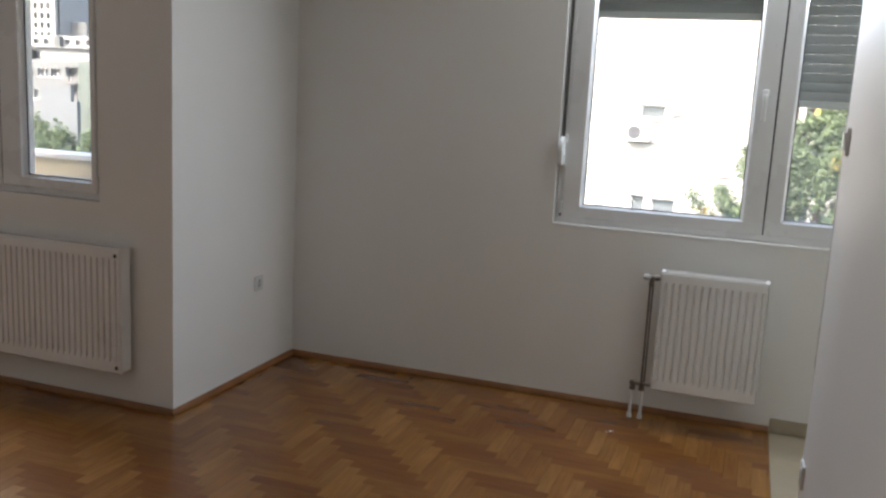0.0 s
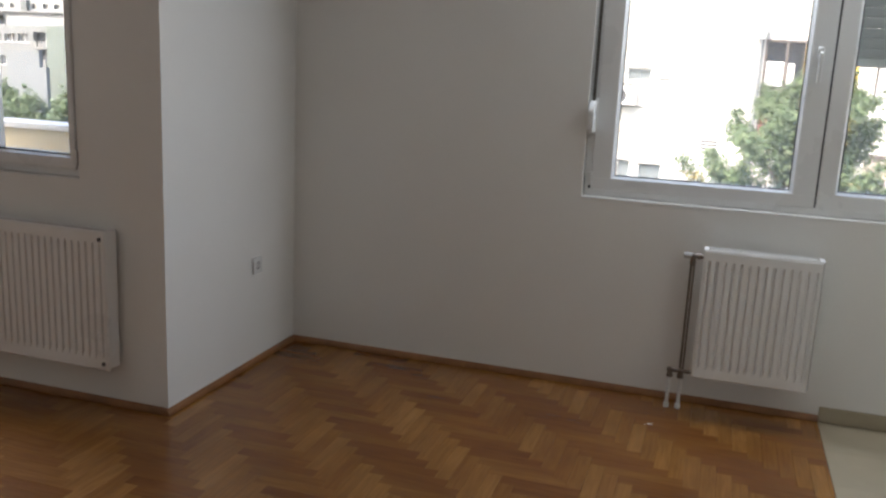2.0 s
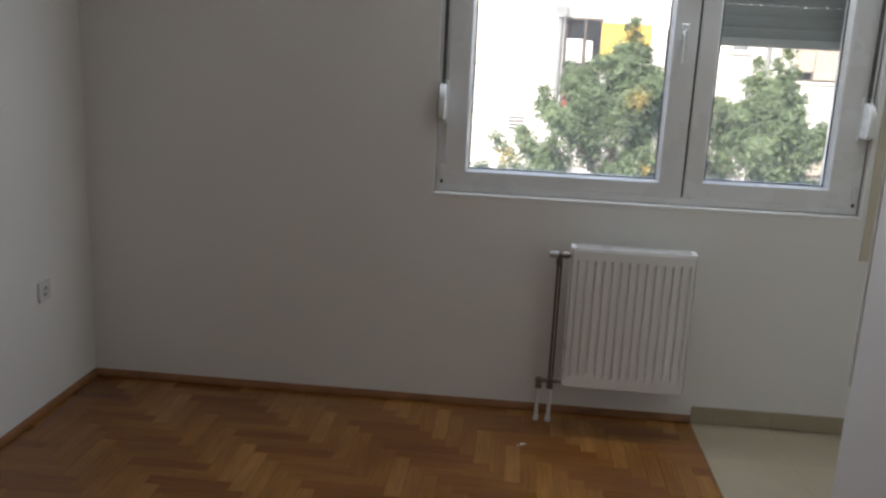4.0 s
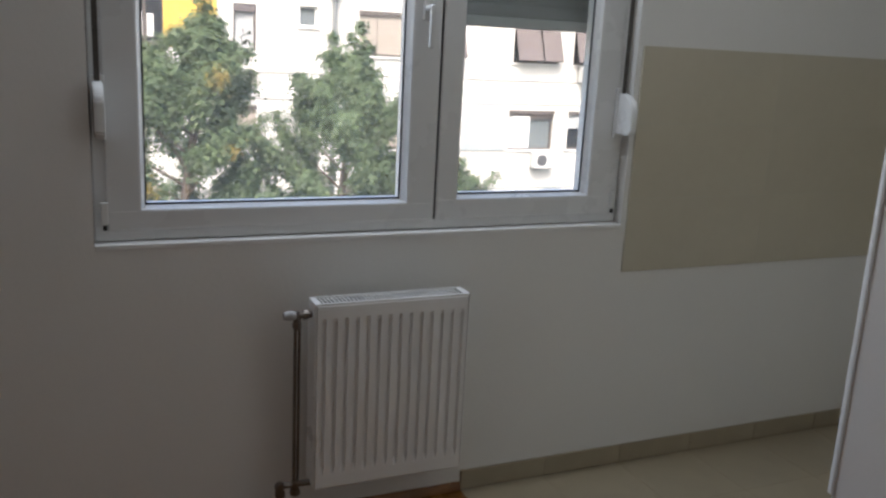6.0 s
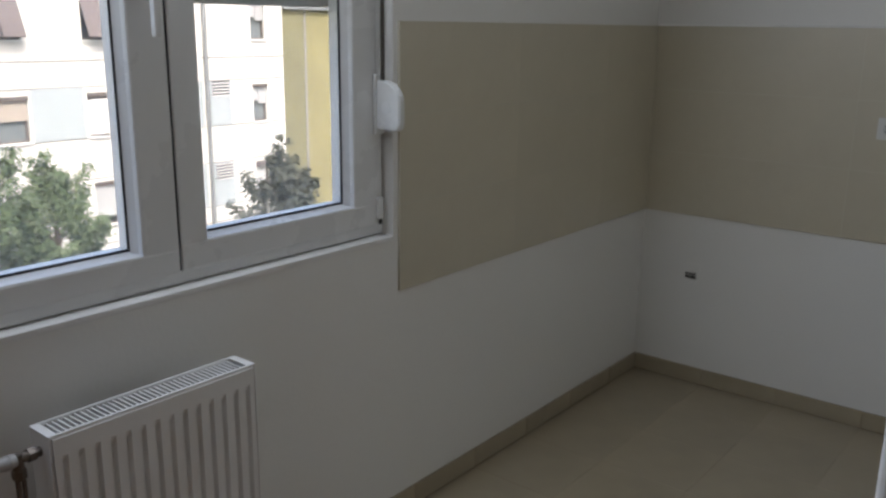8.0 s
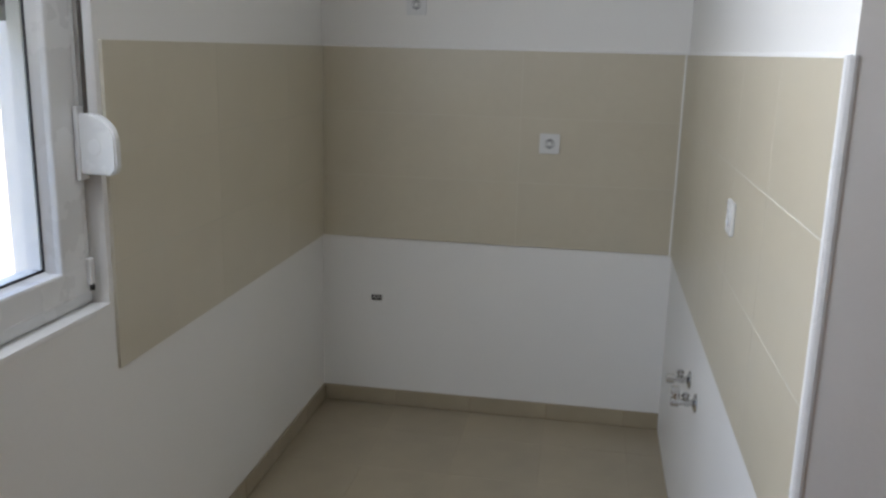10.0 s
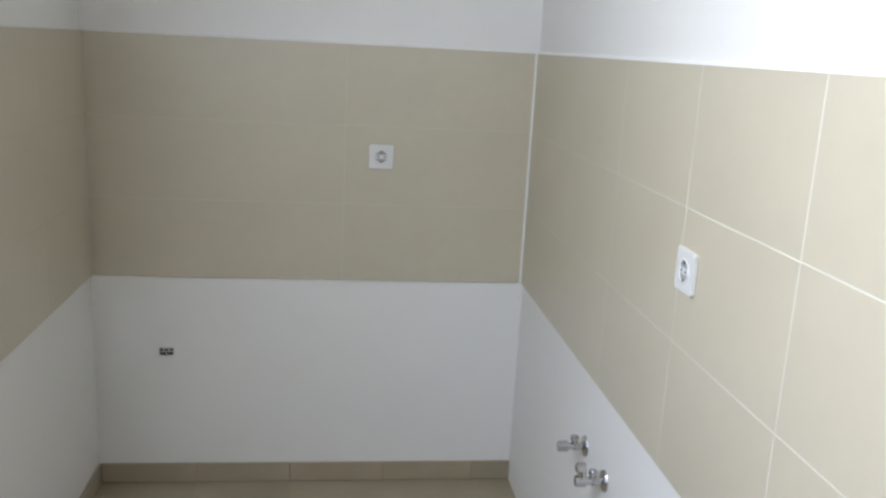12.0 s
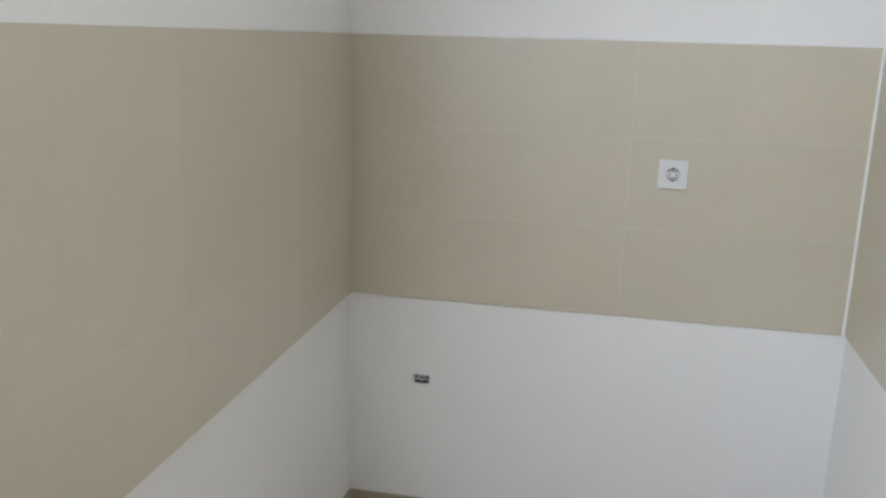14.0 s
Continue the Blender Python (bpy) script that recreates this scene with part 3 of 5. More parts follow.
# ---- radiators ----
def radiator(name, x0, x1, z0, z1, yf, depth, wall, pitch, label, valves):
    """A ribbed steel panel radiator with grille and side covers; the front at yf faces south."""
    root = empty(name, ((x0 + x1) / 2, yf + depth / 2, z0))
    inv = Matrix.Translation(-root.location)
    made = []
    n = int(round((x1 - x0 - 0.07) / pitch))
    start = (x0 + x1) / 2 - n * pitch / 2
    xs = [(x0 + 0.0068, 0.0)]
    for i in range(n + 1):
        g = start + i * pitch
        xs += [(g - 0.0075, 0.0), (g - 0.0030, 0.012), (g + 0.0030, 0.012), (g + 0.0075, 0.0)]
    xs.append((x1 - 0.0068, 0.0))
    zs = [(z0, 0.0, 0.006), (z0 + 0.006, 0.0, 0.0), (z0 + 0.048, 0.0, 0.0), (z0 + 0.072, 1.0, 0.0), (z1 - 0.066, 1.0, 0.0), (z1 - 0.046, 0.0, 0.0), (z1 - 0.008, 0.0, 0.0), (z1 - 0.002, 0.0, 0.006)]
    b = bmesh.new()
    grid = [[b.verts.new((x, yf + d * k + e, z)) for x, d in xs] for z, k, e in zs]
    for r in range(len(zs) - 1):
        for c in range(len(xs) - 1):
            b.faces.new((grid[r][c], grid[r][c + 1], grid[r + 1][c + 1], grid[r + 1][c]))
    bmesh.ops.recalc_face_normals(b, faces=b.faces)
    ext = bmesh.ops.extrude_face_region(b, geom=list(b.faces))
    for v in [g for g in ext["geom"] if isinstance(g, bmesh.types.BMVert)]:
        v.co.y = yf + 0.0135
    made.append(Shape().add(b).ob("front_panel", ENAMEL))
    back = Shape().box(x0 + 0.006, x1 - 0.006, yf + depth - 0.006, yf + depth, z0 + 0.004, z1 - 0.012, 0.004)
    made.append(back.ob("back_panel", ENAMEL))
    # added block whose dark colour is the shade behind the grille slots
    made.append(Shape().box(x0 + 0.008, x1 - 0.008, yf + 0.0140, yf + depth - 0.0065, z0 + 0.03, z1 - 0.034).ob("slot_shade_core", SLOTSHADE))
    for sx in (x0, x1 - 0.004):
        made.append(Shape().box(sx, sx + 0.004, yf + 0.001, yf + depth, z0 + 0.012, z1, 0.0015).ob("side_cover", ENAMEL))
    gr = Shape()
    gr.box(x0, x1, yf + 0.002, yf + 0.009, z1 - 0.006, z1 + 0.001, 0.0015).box(x0, x1, yf + depth - 0.006, yf + depth, z1 - 0.006, z1 + 0.001, 0.0015)
    gr.box(x0, x0 + 0.020, yf + 0.009, yf + depth - 0.006, z1 - 0.005, z1 + 0.0008, 0.0015).box(x1 - 0.020, x1, yf + 0.009, yf + depth - 0.006, z1 - 0.005, z1 + 0.0008, 0.0015)
    gx = x0 + 0.030
    while gx < x1 - 0.028:
        gr.box(gx, gx + 0.0036, yf + 0.009, yf + depth - 0.006, z1 - 0.009, z1 - 0.003)
        gx += 0.0122
    made.append(gr.ob("top_grille", ENAMEL))
    for bx in (x0 + 0.08, x1 - 0.08):
        made.append(Shape().box(bx - 0.015, bx + 0.015, yf + depth - 0.002, wall - 0.0005, z0 + 0.08, z1 - 0.08, 0.002).ob("wall_bracket", ENAMEL))
    yv = yf + depth / 2
    if valves:
        v = Shape()
        v.rod((x0 + 0.004, yv, z1 - 0.040), (x0 - 0.050, yv, z1 - 0.040), 0.010, 12, bevel=0.002)
        v.rod((x0 - 0.012, yv, z1 - 0.040), (x0 - 0.026, yv, z1 - 0.040), 0.015, 6)
        v.rod((x0 - 0.045, yv, z1 - 0.030), (x0 - 0.045, yv, z1 - 0.085), 0.0105, 12, bevel=0.002)
        v.rod((x0 - 0.045, yv, z1 - 0.062), (x0 - 0.045, yv, z1 - 0.080), 0.014, 6)
        made.append(v.ob("valve_body", BRASS))
        k = Shape()
        k.rod((x0 - 0.048, yv, z1 - 0.040), (x0 - 0.062, yv, z1 - 0.040), 0.012, 16, 0.015, bevel=0.001)
        k.rod((x0 - 0.062, yv, z1 - 0.040), (x0 - 0.085, yv, z1 - 0.040), 0.0155, 16, 0.012, bevel=0.002)
        made.append(k.ob("valve_cap", CAPGREY))
        zl = z0 + 0.012
        p = Shape().rod((x0 - 0.049, yv, z1 - 0.07), (x0 - 0.049, yv, zl), 0.0055, 12)
        p.rod((x0 - 0.036, yv + 0.004, z1 - 0.045), (x0 - 0.036, yv + 0.004, zl), 0.0045, 12)
        made.append(p.ob("riser_pipe", PIPE))
        d = Shape()
        d.rod((x0 + 0.006, yv, zl), (x0 - 0.108, yv, zl), 0.0095, 12, bevel=0.002)
        for px in (x0 - 0.045, x0 - 0.092):
            d.rod((px, yv, zl + 0.012), (px, yv, zl - 0.034), 0.012, 12, bevel=0.002)
            d.rod((px, yv, zl - 0.018), (px, yv, zl - 0.034), 0.0165, 6)
        made.append(d.ob("manifold_valve", BRASS))
        t = Shape()
        for px in (x0 - 0.042, x0 - 0.094):
            t.rod((px, yv, zl - 0.032), (px, yv, 0.0), 0.0085, 12)
            t.rod((px, yv, 0.022), (px, yv, 0.0), 0.0125, 14, bevel=0.002)
        made.append(t.ob("tail_pipe", PLASTIC))
    else:
        for cz in (z1 - 0.035, z0 + 0.030):
            made.append(Shape().rod((x1 - 0.030, yf - 0.0015, cz), (x1 - 0.030, yf + 0.01, cz), 0.011, 14).ob("plug_seat", GREYPLASTIC))
            made.append(Shape().rod((x1 - 0.030, yf - 0.006, cz), (x1 - 0.030, yf + 0.004, cz), 0.0065, 10).ob("plug", BLACK))
    for o in made:
        o.parent = root
        o.matrix_parent_inverse = inv
    return tagged(root, label, "radiator")


radiator("panel_radiator", -0.234, 0.269, 0.172, 0.774, 4.604, 0.080, NORTH, 0.0345, "white ribbed steel radiator with valves, under the window", True)
radiator("panel_radiator", -3.84, -2.572, 0.187, 0.793, 3.538, 0.068, BAYWALL, 0.0345, "wide white ribbed steel radiator on the wall", False)


# ---- sockets, switch ----
def rounded(w, h, r, n=4):
    pts = []
    for cx, cy, a0 in ((w / 2 - r, h / 2 - r, 0), (-w / 2 + r, h / 2 - r, 90), (-w / 2 + r, -h / 2 + r, 180), (w / 2 - r, -h / 2 + r, 270)):
        pts += [(cx + r * math.cos(radians(a0 + 90 * i / n)), cy + r * math.sin(radians(a0 + 90 * i / n))) for i in range(n + 1)]
    return pts


def wall_socket(m, label):
    """A square earthed socket; built facing -y round the origin, then set at m."""
    root = empty("wall_socket")
    s = Shape().prism(rounded(0.082, 0.082, 0.006), 'y', -0.009, 0.0, 0.002)
    plate = s.ob("plate", PLASTIC, root)
    rim = Shape()
    b = bmesh.new()
    outer = [(0.024 * math.cos(radians(a)), 0.024 * math.sin(radians(a))) for a in range(0, 360, 12)]
    rows = [[b.verts.new((x * k, y, z * k)) for x, z in outer] for k, y in ((1.0, -0.0092), (0.98, -0.0112), (0.86, -0.0112), (0.82, -0.0092))]
    for r in range(3):
        for i in range(30):
            b.faces.new((rows[r][i], rows[r][(i + 1) % 30], rows[r + 1][(i + 1) % 30], rows[r + 1][i]))
    rim.add(b).ob("rim", PLASTIC, root, True)
    well = Shape().rod((0, -0.0094, 0), (0, -0.008, 0), 0.0196, 28).ob("well", GREYPLASTIC, root)
    bar = Shape().box(-0.0175, 0.0175, -0.0102, -0.0092, -0.0065, 0.0065, 0.0004).ob("bridge", PLASTIC, root)
    pin = Shape()
    for x in (-0.0095, 0.0095):
        pin.rod((x, -0.0106, 0), (x, -0.009, 0), 0.0028, 10)
    for z in (-0.0175, 0.0175):
        pin.box(-0.0025, 0.0025, -0.0106, -0.009, z - 0.003, z + 0.003)
    pin.ob("contact", BLACK, root)
    root.matrix_basis = m
    return tagged(root, label, "socket")


wall_socket(pose(EAST - 0.0085, 3.797, 1.201, 0, 0, -90), "square white earthed socket on beige wall tiles")
wall_socket(pose(EAST, 4.36, 1.737, 0, 0, -90), "square white earthed socket on the painted wall above the tiles")
wall_socket(pose(1.203, SOUTH + 0.0085, 1.187, 0, 0, 180), "square white earthed socket on beige wall tiles")
wall_socket(pose(RECESS, 4.366, 0.506, 0, 0, 90), "square white socket low on the recess wall")
wall_socket(pose(PART, 3.195, 0.430, 0, 0, -90), "square white socket low on the partition wall")

switch = empty("light_switch")
Shape().prism(rounded(0.084, 0.084, 0.007), 'y', -0.010, 0.0, 0.002).ob("plate", PLASTIC, switch)
Shape().prism([(-0.010, -0.027), (-0.0125, -0.027), (-0.0165, 0.027), (-0.010, 0.027)], 'x', -0.028, 0.028, 0.0012).ob("rocker", PVC, switch)
switch.matrix_basis = pose(PART, 3.168, 1.494, 0, 0, -90)
tagged(switch, "square white rocker light switch on the partition wall", "switch")

box = empty("cable_outlet")
Shape().prism(rounded(0.078, 0.078, 0.008), 'y', -0.0025, 0.0, 0.001).ob("cover_plate", PAINT, box)
Shape().box(-0.026, 0.024, -0.014, -0.002, -0.026, 0.000, 0.005).ob("terminal_block", CAPGREY, box)
t = Shape()
for hx, hz, w, h in ((-0.0125, -0.019, 0.019, 0.009), (0.011, -0.0185, 0.020, 0.009), (-0.018, -0.005, 0.011, 0.007), (-0.001, -0.006, 0.013, 0.006), (0.0155, -0.005, 0.011, 0.007)):
    t.box(hx - w / 2, hx + w / 2, -0.0152, -0.012, hz - h / 2, hz + h / 2, 0.0006)
t.ob("terminal_hole", BLACK, box)
box.matrix_basis = pose(EAST, 4.514, 0.511, 0, 0, -90)
tagged(box, "white cable outlet with an open terminal block", "outlet")


def angle_valve(x, z, tap):
    root = empty("angle_valve", (x, SOUTH, z))
    f = Shape().rod((0, 0.0, 0), (0, 0.005, 0), 0.029, 28, 0.026, bevel=0.0015)
    f.rod((0, 0.005, 0), (0, 0.010, 0), 0.022, 28, 0.012).ob("flange", CHROME, root, False)
    b = Shape().rod((0, 0.008, 0), (0, 0.050, 0), 0.0095, 16)
    b.rod((0, 0.020, 0), (0, 0.031, 0), 0.0135, 6)
    b.rod((0, 0.031, 0), (0, 0.031, 0.030), 0.0080, 14).rod((0, 0.031, 0.018), (0, 0.031, 0.028), 0.0115, 6)
    b.ob("body", CHROME, root)
    k = Shape().rod((0, 0.048, 0), (0, 0.074, 0), 0.0150, 12, 0.0140, bevel=0.002)
    if tap:
        k.rod((0, 0.058, 0.008), (0, 0.058, 0.036), 0.011, 12, bevel=0.002)
        k.rod((0, 0.050, 0.036), (0, 0.074, 0.036), 0.013, 12, bevel=0.002)
    k.ob("knob", CHROME, root)
    return tagged(root, "chrome angle valve for the sink on the white wall", "valve", "kitchen water valves")


angle_valve(1.738, 0.566, False)
angle_valve(1.566, 0.558, True)


# ---- wall tiles, their profile, tile skirting, floor tiles ----
ROWS = ((0.766, 1.0345), (1.0363, 1.3005), (1.3023, 1.566))


def tile_mesh(w, h, t=0.008):
    """A wall tile w by h, face towards -y, with eased edges; its corner at the origin."""
    s = Shape().box(0, w, -t, 0.0, 0, h, 0.0008, 1)
    return s.mesh("tile", WALLTILE)


def tiled(name, joints, place, turn, length, grout=GROUT, gap=0.003):
    """A band of tiles on a wall: grout bed and three rows between the joints along it."""
    root = Shape().box(0, length, -0.0082, -0.0003, ROWS[0][0] + 0.001, ROWS[2][1] - 0.001).ob(name, grout)
    cache = {}
    for a, b in zip(joints, joints[1:]):
        for z0, z1 in ROWS:
            key = (round(b - a, 4), z0)
            if key not in cache:
                cache[key] = tile_mesh(b - a - gap, z1 - z0)
            o = new("tile", cache[key])
            o.location = (a + gap / 2, -0.0005, z0)
            o.parent = root
    root.matrix_basis = pose(*place, 0, 0, turn)
    return tagged(root, "beige ceramic wall tiles with pale joints", "tiles", kind="structure")


def span(a, b, pitch, first):
    js, x = [a], first
    while x < b - 0.02:
        js.append(x)
        x += pitch
    return js + [b]


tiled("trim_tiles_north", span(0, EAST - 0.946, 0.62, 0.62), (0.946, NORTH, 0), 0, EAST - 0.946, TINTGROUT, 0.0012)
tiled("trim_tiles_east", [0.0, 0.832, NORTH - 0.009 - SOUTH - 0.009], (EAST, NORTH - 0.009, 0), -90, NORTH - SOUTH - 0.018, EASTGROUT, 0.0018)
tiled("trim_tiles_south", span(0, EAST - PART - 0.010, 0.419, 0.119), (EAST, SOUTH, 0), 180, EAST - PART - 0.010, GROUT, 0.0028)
# white rounded edge profile where the tiles end at the partition's corner
pr = [(PART - 0.002, SOUTH - 0.005), (PART + 0.010, SOUTH - 0.005), (PART + 0.010, SOUTH + 0.0115), (PART + 0.006, SOUTH + 0.0125), (PART + 0.001, SOUTH + 0.0105), (PART - 0.0015, SOUTH + 0.006), (PART - 0.003, SOUTH)]
tagged(Shape().prism(pr, 'z', ROWS[0][0], ROWS[2][1] + 0.004).ob("trim_tile_edge", PVC), "white plastic tile edge profile", "profile", kind="structure")

# white caulk along the top of the tiles and in their corner
top = ROWS[2][1]
tagged(Shape().prism([(EAST - 0.0095, top - 0.0005), (EAST - 0.0003, top - 0.0005), (EAST - 0.0003, top + 0.007)], 'y', SOUTH + 0.009, NORTH - 0.009).ob("trim_caulk_east", CAULK), "white caulk bead above the tiles", "caulk", kind="structure")
tagged(Shape().prism([(SOUTH + 0.0095, top - 0.0005), (SOUTH + 0.0003, top - 0.0005), (SOUTH + 0.0003, top + 0.007)], 'x', PART + 0.011, EAST - 0.010).ob("trim_caulk_south", CAULK), "white caulk bead above the tiles", "caulk", kind="structure")
tagged(Shape().prism([(EAST - 0.0087, SOUTH + 0.0087), (EAST - 0.0150, SOUTH + 0.0087), (EAST - 0.0087, SOUTH + 0.0150)], 'z', ROWS[0][0], top).ob("trim_caulk_corner", CAULK), "white caulk bead in the tiled corner", "caulk", kind="structure")

# tile skirting
sk_mesh = {}


def skirt_run(name, joints, place, turn):
    root = Shape().box(joints[0], joints[-1], -0.006, -0.0003, 0.0, 0.070).ob(name, FLOORGROUT)
    for a, b in zip(joints, joints[1:]):
        key = round(b - a, 3)
        if key not in sk_mesh:
            sk_mesh[key] = Shape().box(0, b - a - 0.003, -0.009, 0, 0, 0.072, 0.0015, 1).mesh("tile", FLOORTILE)
        o = new("tile", sk_mesh[key])
        o.location = (a + 0.0015, -0.0005, 0.001)
        o.parent = root
    root.matrix_basis = pose(*place, 0, 0, turn)
    return tagged(root, "sand-coloured ceramic skirting tiles", "skirting", kind="structure")


skirt_run("baseboard_tiles_north", span(0, EAST - 0.346, 0.335, 0.340), (0.346, NORTH, 0), 0)
skirt_run("baseboard_tiles_east", [0, 0.325, 0.660, 0.998, 1.328, NORTH - SOUTH - 0.0105], (EAST, NORTH - 0.0105, 0), -90)

# floor tiles
ft = {}
xs, ys = span(0.346, EAST - 0.0095, 0.335, 0.346 + 0.335), [NORTH - 0.0095 - d for d in (0, 0.330, 0.665, 1.0, 1.335)] + [SOUTH]
for x0, x1 in zip(xs, xs[1:]):
    for y1, y0 in zip(ys, ys[1:]):
        if y1 - y0 < 0.02:
            continue
        key = (round(x1 - x0, 3), round(y1 - y0, 3))
        if key not in ft:
            ft[key] = Shape().box(0, x1 - x0 - 0.001, 0, y1 - y0 - 0.001, -0.009, 0.0, 0.0004, 1).mesh("tile", FLOORTILE)
        o = new("tile", ft[key])
        o.location = (x0 + 0.0006, y0 + 0.0006, 0.0)
        o.parent = kitchen_floor


# dried paint flecks on the parquet
fleck = Shape()
frnd = random.Random(12)
for fx, fy, fr in ((-0.385, 4.395, 0.007), (-0.372, 4.402, 0.003), (-0.401, 4.381, 0.0025)):
    ring_pts = [(fx + fr * frnd.uniform(0.6, 1.2) * math.cos(radians(a)), fy + fr * frnd.uniform(0.6, 1.2) * math.sin(radians(a))) for a in range(0, 360, 40)]
    fleck.prism(ring_pts, 'z', 0.0, 0.0012)
tagged(fleck.ob("paint_flecks", CAULK), "dried flecks of white paint on the parquet", "paint fleck", kind="stuff")


# ---- terrace outside the bay window ----
tagged(Shape().box(WEST - 1.0, RECESS - 0.25, BAYWALL + 0.25, 5.20, -0.30, -0.10).ob("terrace_floor", CONCRETE), "bare concrete terrace floor", "floor", kind="structure")
para = tagged(Shape().box(WEST - 1.0, RECESS - 0.25, 5.02, 5.18, -0.10, 1.015).ob("parapet", PARAPET), "cream painted parapet wall with white coping", "wall", kind="structure")
Shape().box(WEST - 1.0, RECESS - 0.25, 4.985, 5.215, 1.015, 1.050, 0.006).ob("coping", COPING, para)

# ---- ground ----
LEVEL = -9.6
tagged(Shape().box(-600, 600, -600, 900, LEVEL - 0.5, LEVEL).ob("ground", GROUND), "asphalt and worn grass between apartment blocks", "ground", kind="structure")

# ---- apartment block across the street ----
FACE = 28.0
block = empty("apartment_block", (8, FACE, LEVEL))
DRIFT = Vector((0.12, 0, 0.12))
block_inv = Matrix.Translation(DRIFT - block.location)


def fit_in(o, parent=None):
    o.parent = parent or block
    o.matrix_parent_inverse = block_inv if parent is None else Matrix.Translation(-parent.matrix_world.translation)
    return o


def facade_window(x0, x1, z0, z1, y, style, frame_mat, blind=None):
    """A window set into the facade; style: plain, blind, half, awning, open or curtain."""
    f = ring(x0, x1, z0, z1, y + 0.10, y + 0.16, 0.06, 0.0)
    if x1 - x0 > 0.9:
        mid = x0 + (x1 - x0) * 0.42
        f.box(mid - 0.035, mid + 0.035, y + 0.095, y + 0.155, z0 + 0.06, z1 - 0.06)
    w = fit_in(f.ob("window", frame_mat))
    pale = style in ("curtain", "half", "open")
    split = x0 + (x1 - x0) * 0.42 if style == "half" and x1 - x0 > 0.9 else x0 + 0.02
    if split > x0 + 0.1:
        Shape().box(x0 + 0.02, split, y + 0.17, y + 0.19, z0 + 0.02, z1 - 0.02).ob("pane", DARKGLASS, w)
    Shape().box(split, x1 - 0.02, y + 0.17, y + 0.19, z0 + 0.02, z1 - 0.02).ob("pane", PALEBLIND if style == "curtain" and frame_mat == FRAMEBROWN else PALEGLASS if pale else DARKGLASS, w)
    if style == "curtain" and frame_mat == FRAMEBROWN:
        Shape().box(x0 + 0.02, x1 - 0.02, y + 0.02, y + 0.09, z1 - 0.22, z1 - 0.005, 0.01).ob("blind_box", MAUVE, w)
        if x1 - x0 < 0.9:
            tuft, pick = Shape(), random.Random(4)
            for _ in range(16):
                px, pz = x0 + 0.22 + pick.uniform(0, 0.30), z0 + 0.12 + pick.uniform(0, 0.42)
                tuft.prism([(px, pz), (px + 0.05, pz + 0.03), (px + 0.03, pz + 0.11), (px - 0.01, pz + 0.08)], 'y', y + 0.162, y + 0.166)
            tuft.ob("window_plant", NEEDLES, w)
    s = Shape().box(x0 - 0.06, x1 + 0.06, y - 0.07, y + 0.10, z0 - 0.06, z0 - 0.005, 0.006).ob("sill", FRAMEWHITE, w)
    if style in ("blind", "half", "open"):
        drop = {"blind": 0.85, "half": 0.45, "open": 0.16}[style]
        bl = Shape()
        half = x0 + (x1 - x0) * 0.42
        for p, q, d in ((x0 + 0.01, half - 0.01, drop * 0.92), (half + 0.01, x1 - 0.01, drop * 1.08)):
            z = z1
            while z > z1 - (z1 - z0) * d:
                bl.box(p, q, y + 0.055, y + 0.085, z - 0.052, z - 0.004)
                z -= 0.052
        Shape().box(x0 - 0.02, x1 + 0.02, y - 0.03, y + 0.09, z1 - 0.10, z1 + 0.02).ob("blind_box", FRAMEBROWN, w)
        bl.ob("roller_blind", (blind or BLIND) if style != "open" else FRAMEBROWN, w)
    if style == "open":
        lf = Shape()
        lf.prism([(x0 + 0.05, y + 0.08), (x0 + 0.74, y - 0.10), (x0 + 0.76, y - 0.06), (x0 + 0.07, y + 0.12)], 'z', z0 + 0.06, z1 - 0.18)
        lf.ob("open_leaf", FRAMEWHITE, w)
    if style == "awning":
        a = Shape()
        mid = x0 + (x1 - x0) * 0.56
        for p, q in ((x0 + 0.02, mid - 0.03), (mid + 0.03, x1 - 0.02)):
            a.prism([(y + 0.06, z1), (y - 0.42, z0 + 0.10), (y - 0.39, z0 + 0.08), (y + 0.09, z1)], 'x', p, q)
        a.ob("awning", MAUVE, w)
    return w


LEFT_END, YEL0, YEL1 = -14.0, 20.42, 22.98
storeys = [(-4.75, -3.40), (-1.95, -0.65), (0.93, 2.25), (3.75, 5.05)]
lower = (-7.55, -6.20)
cols = [(3.58, 4.24, 'half', FRAMEBROWN), (7.35, 8.75, 'blind', FRAMEBROWN), (9.32, 10.85, 'half', FRAMEBROWN),
        (12.68, 14.40, 'open', FRAMEBROWN), (14.98, 16.27, 'half', FRAMEBROWN), (18.97, 19.60, 'half', FRAMEBROWN)]
upper_style = {0: ('curtain', FRAMEBROWN), 1: ('blind', FRAMEBROWN), 2: ('awning', FRAMEBROWN), 3: ('awning', FRAMEBROWN), 4: ('awning', FRAMEBROWN), 5: ('half', FRAMEBROWN)}
spec = []
for k, (a, b) in enumerate([lower] + storeys):
    for i, (x0, x1, st, fm) in enumerate(cols):
        if k == 2:
            spec.append((x0, x1, a, b, st, fm))
        elif k == 3:
            spec.append((x0, x1, a, b, *upper_style[i]))
        else:
            spec.append((x0, x1, a, b, 'blind' if (i + k) % 3 else 'curtain', FRAMEWHITE if (i + k) % 2 else FRAMEBROWN))
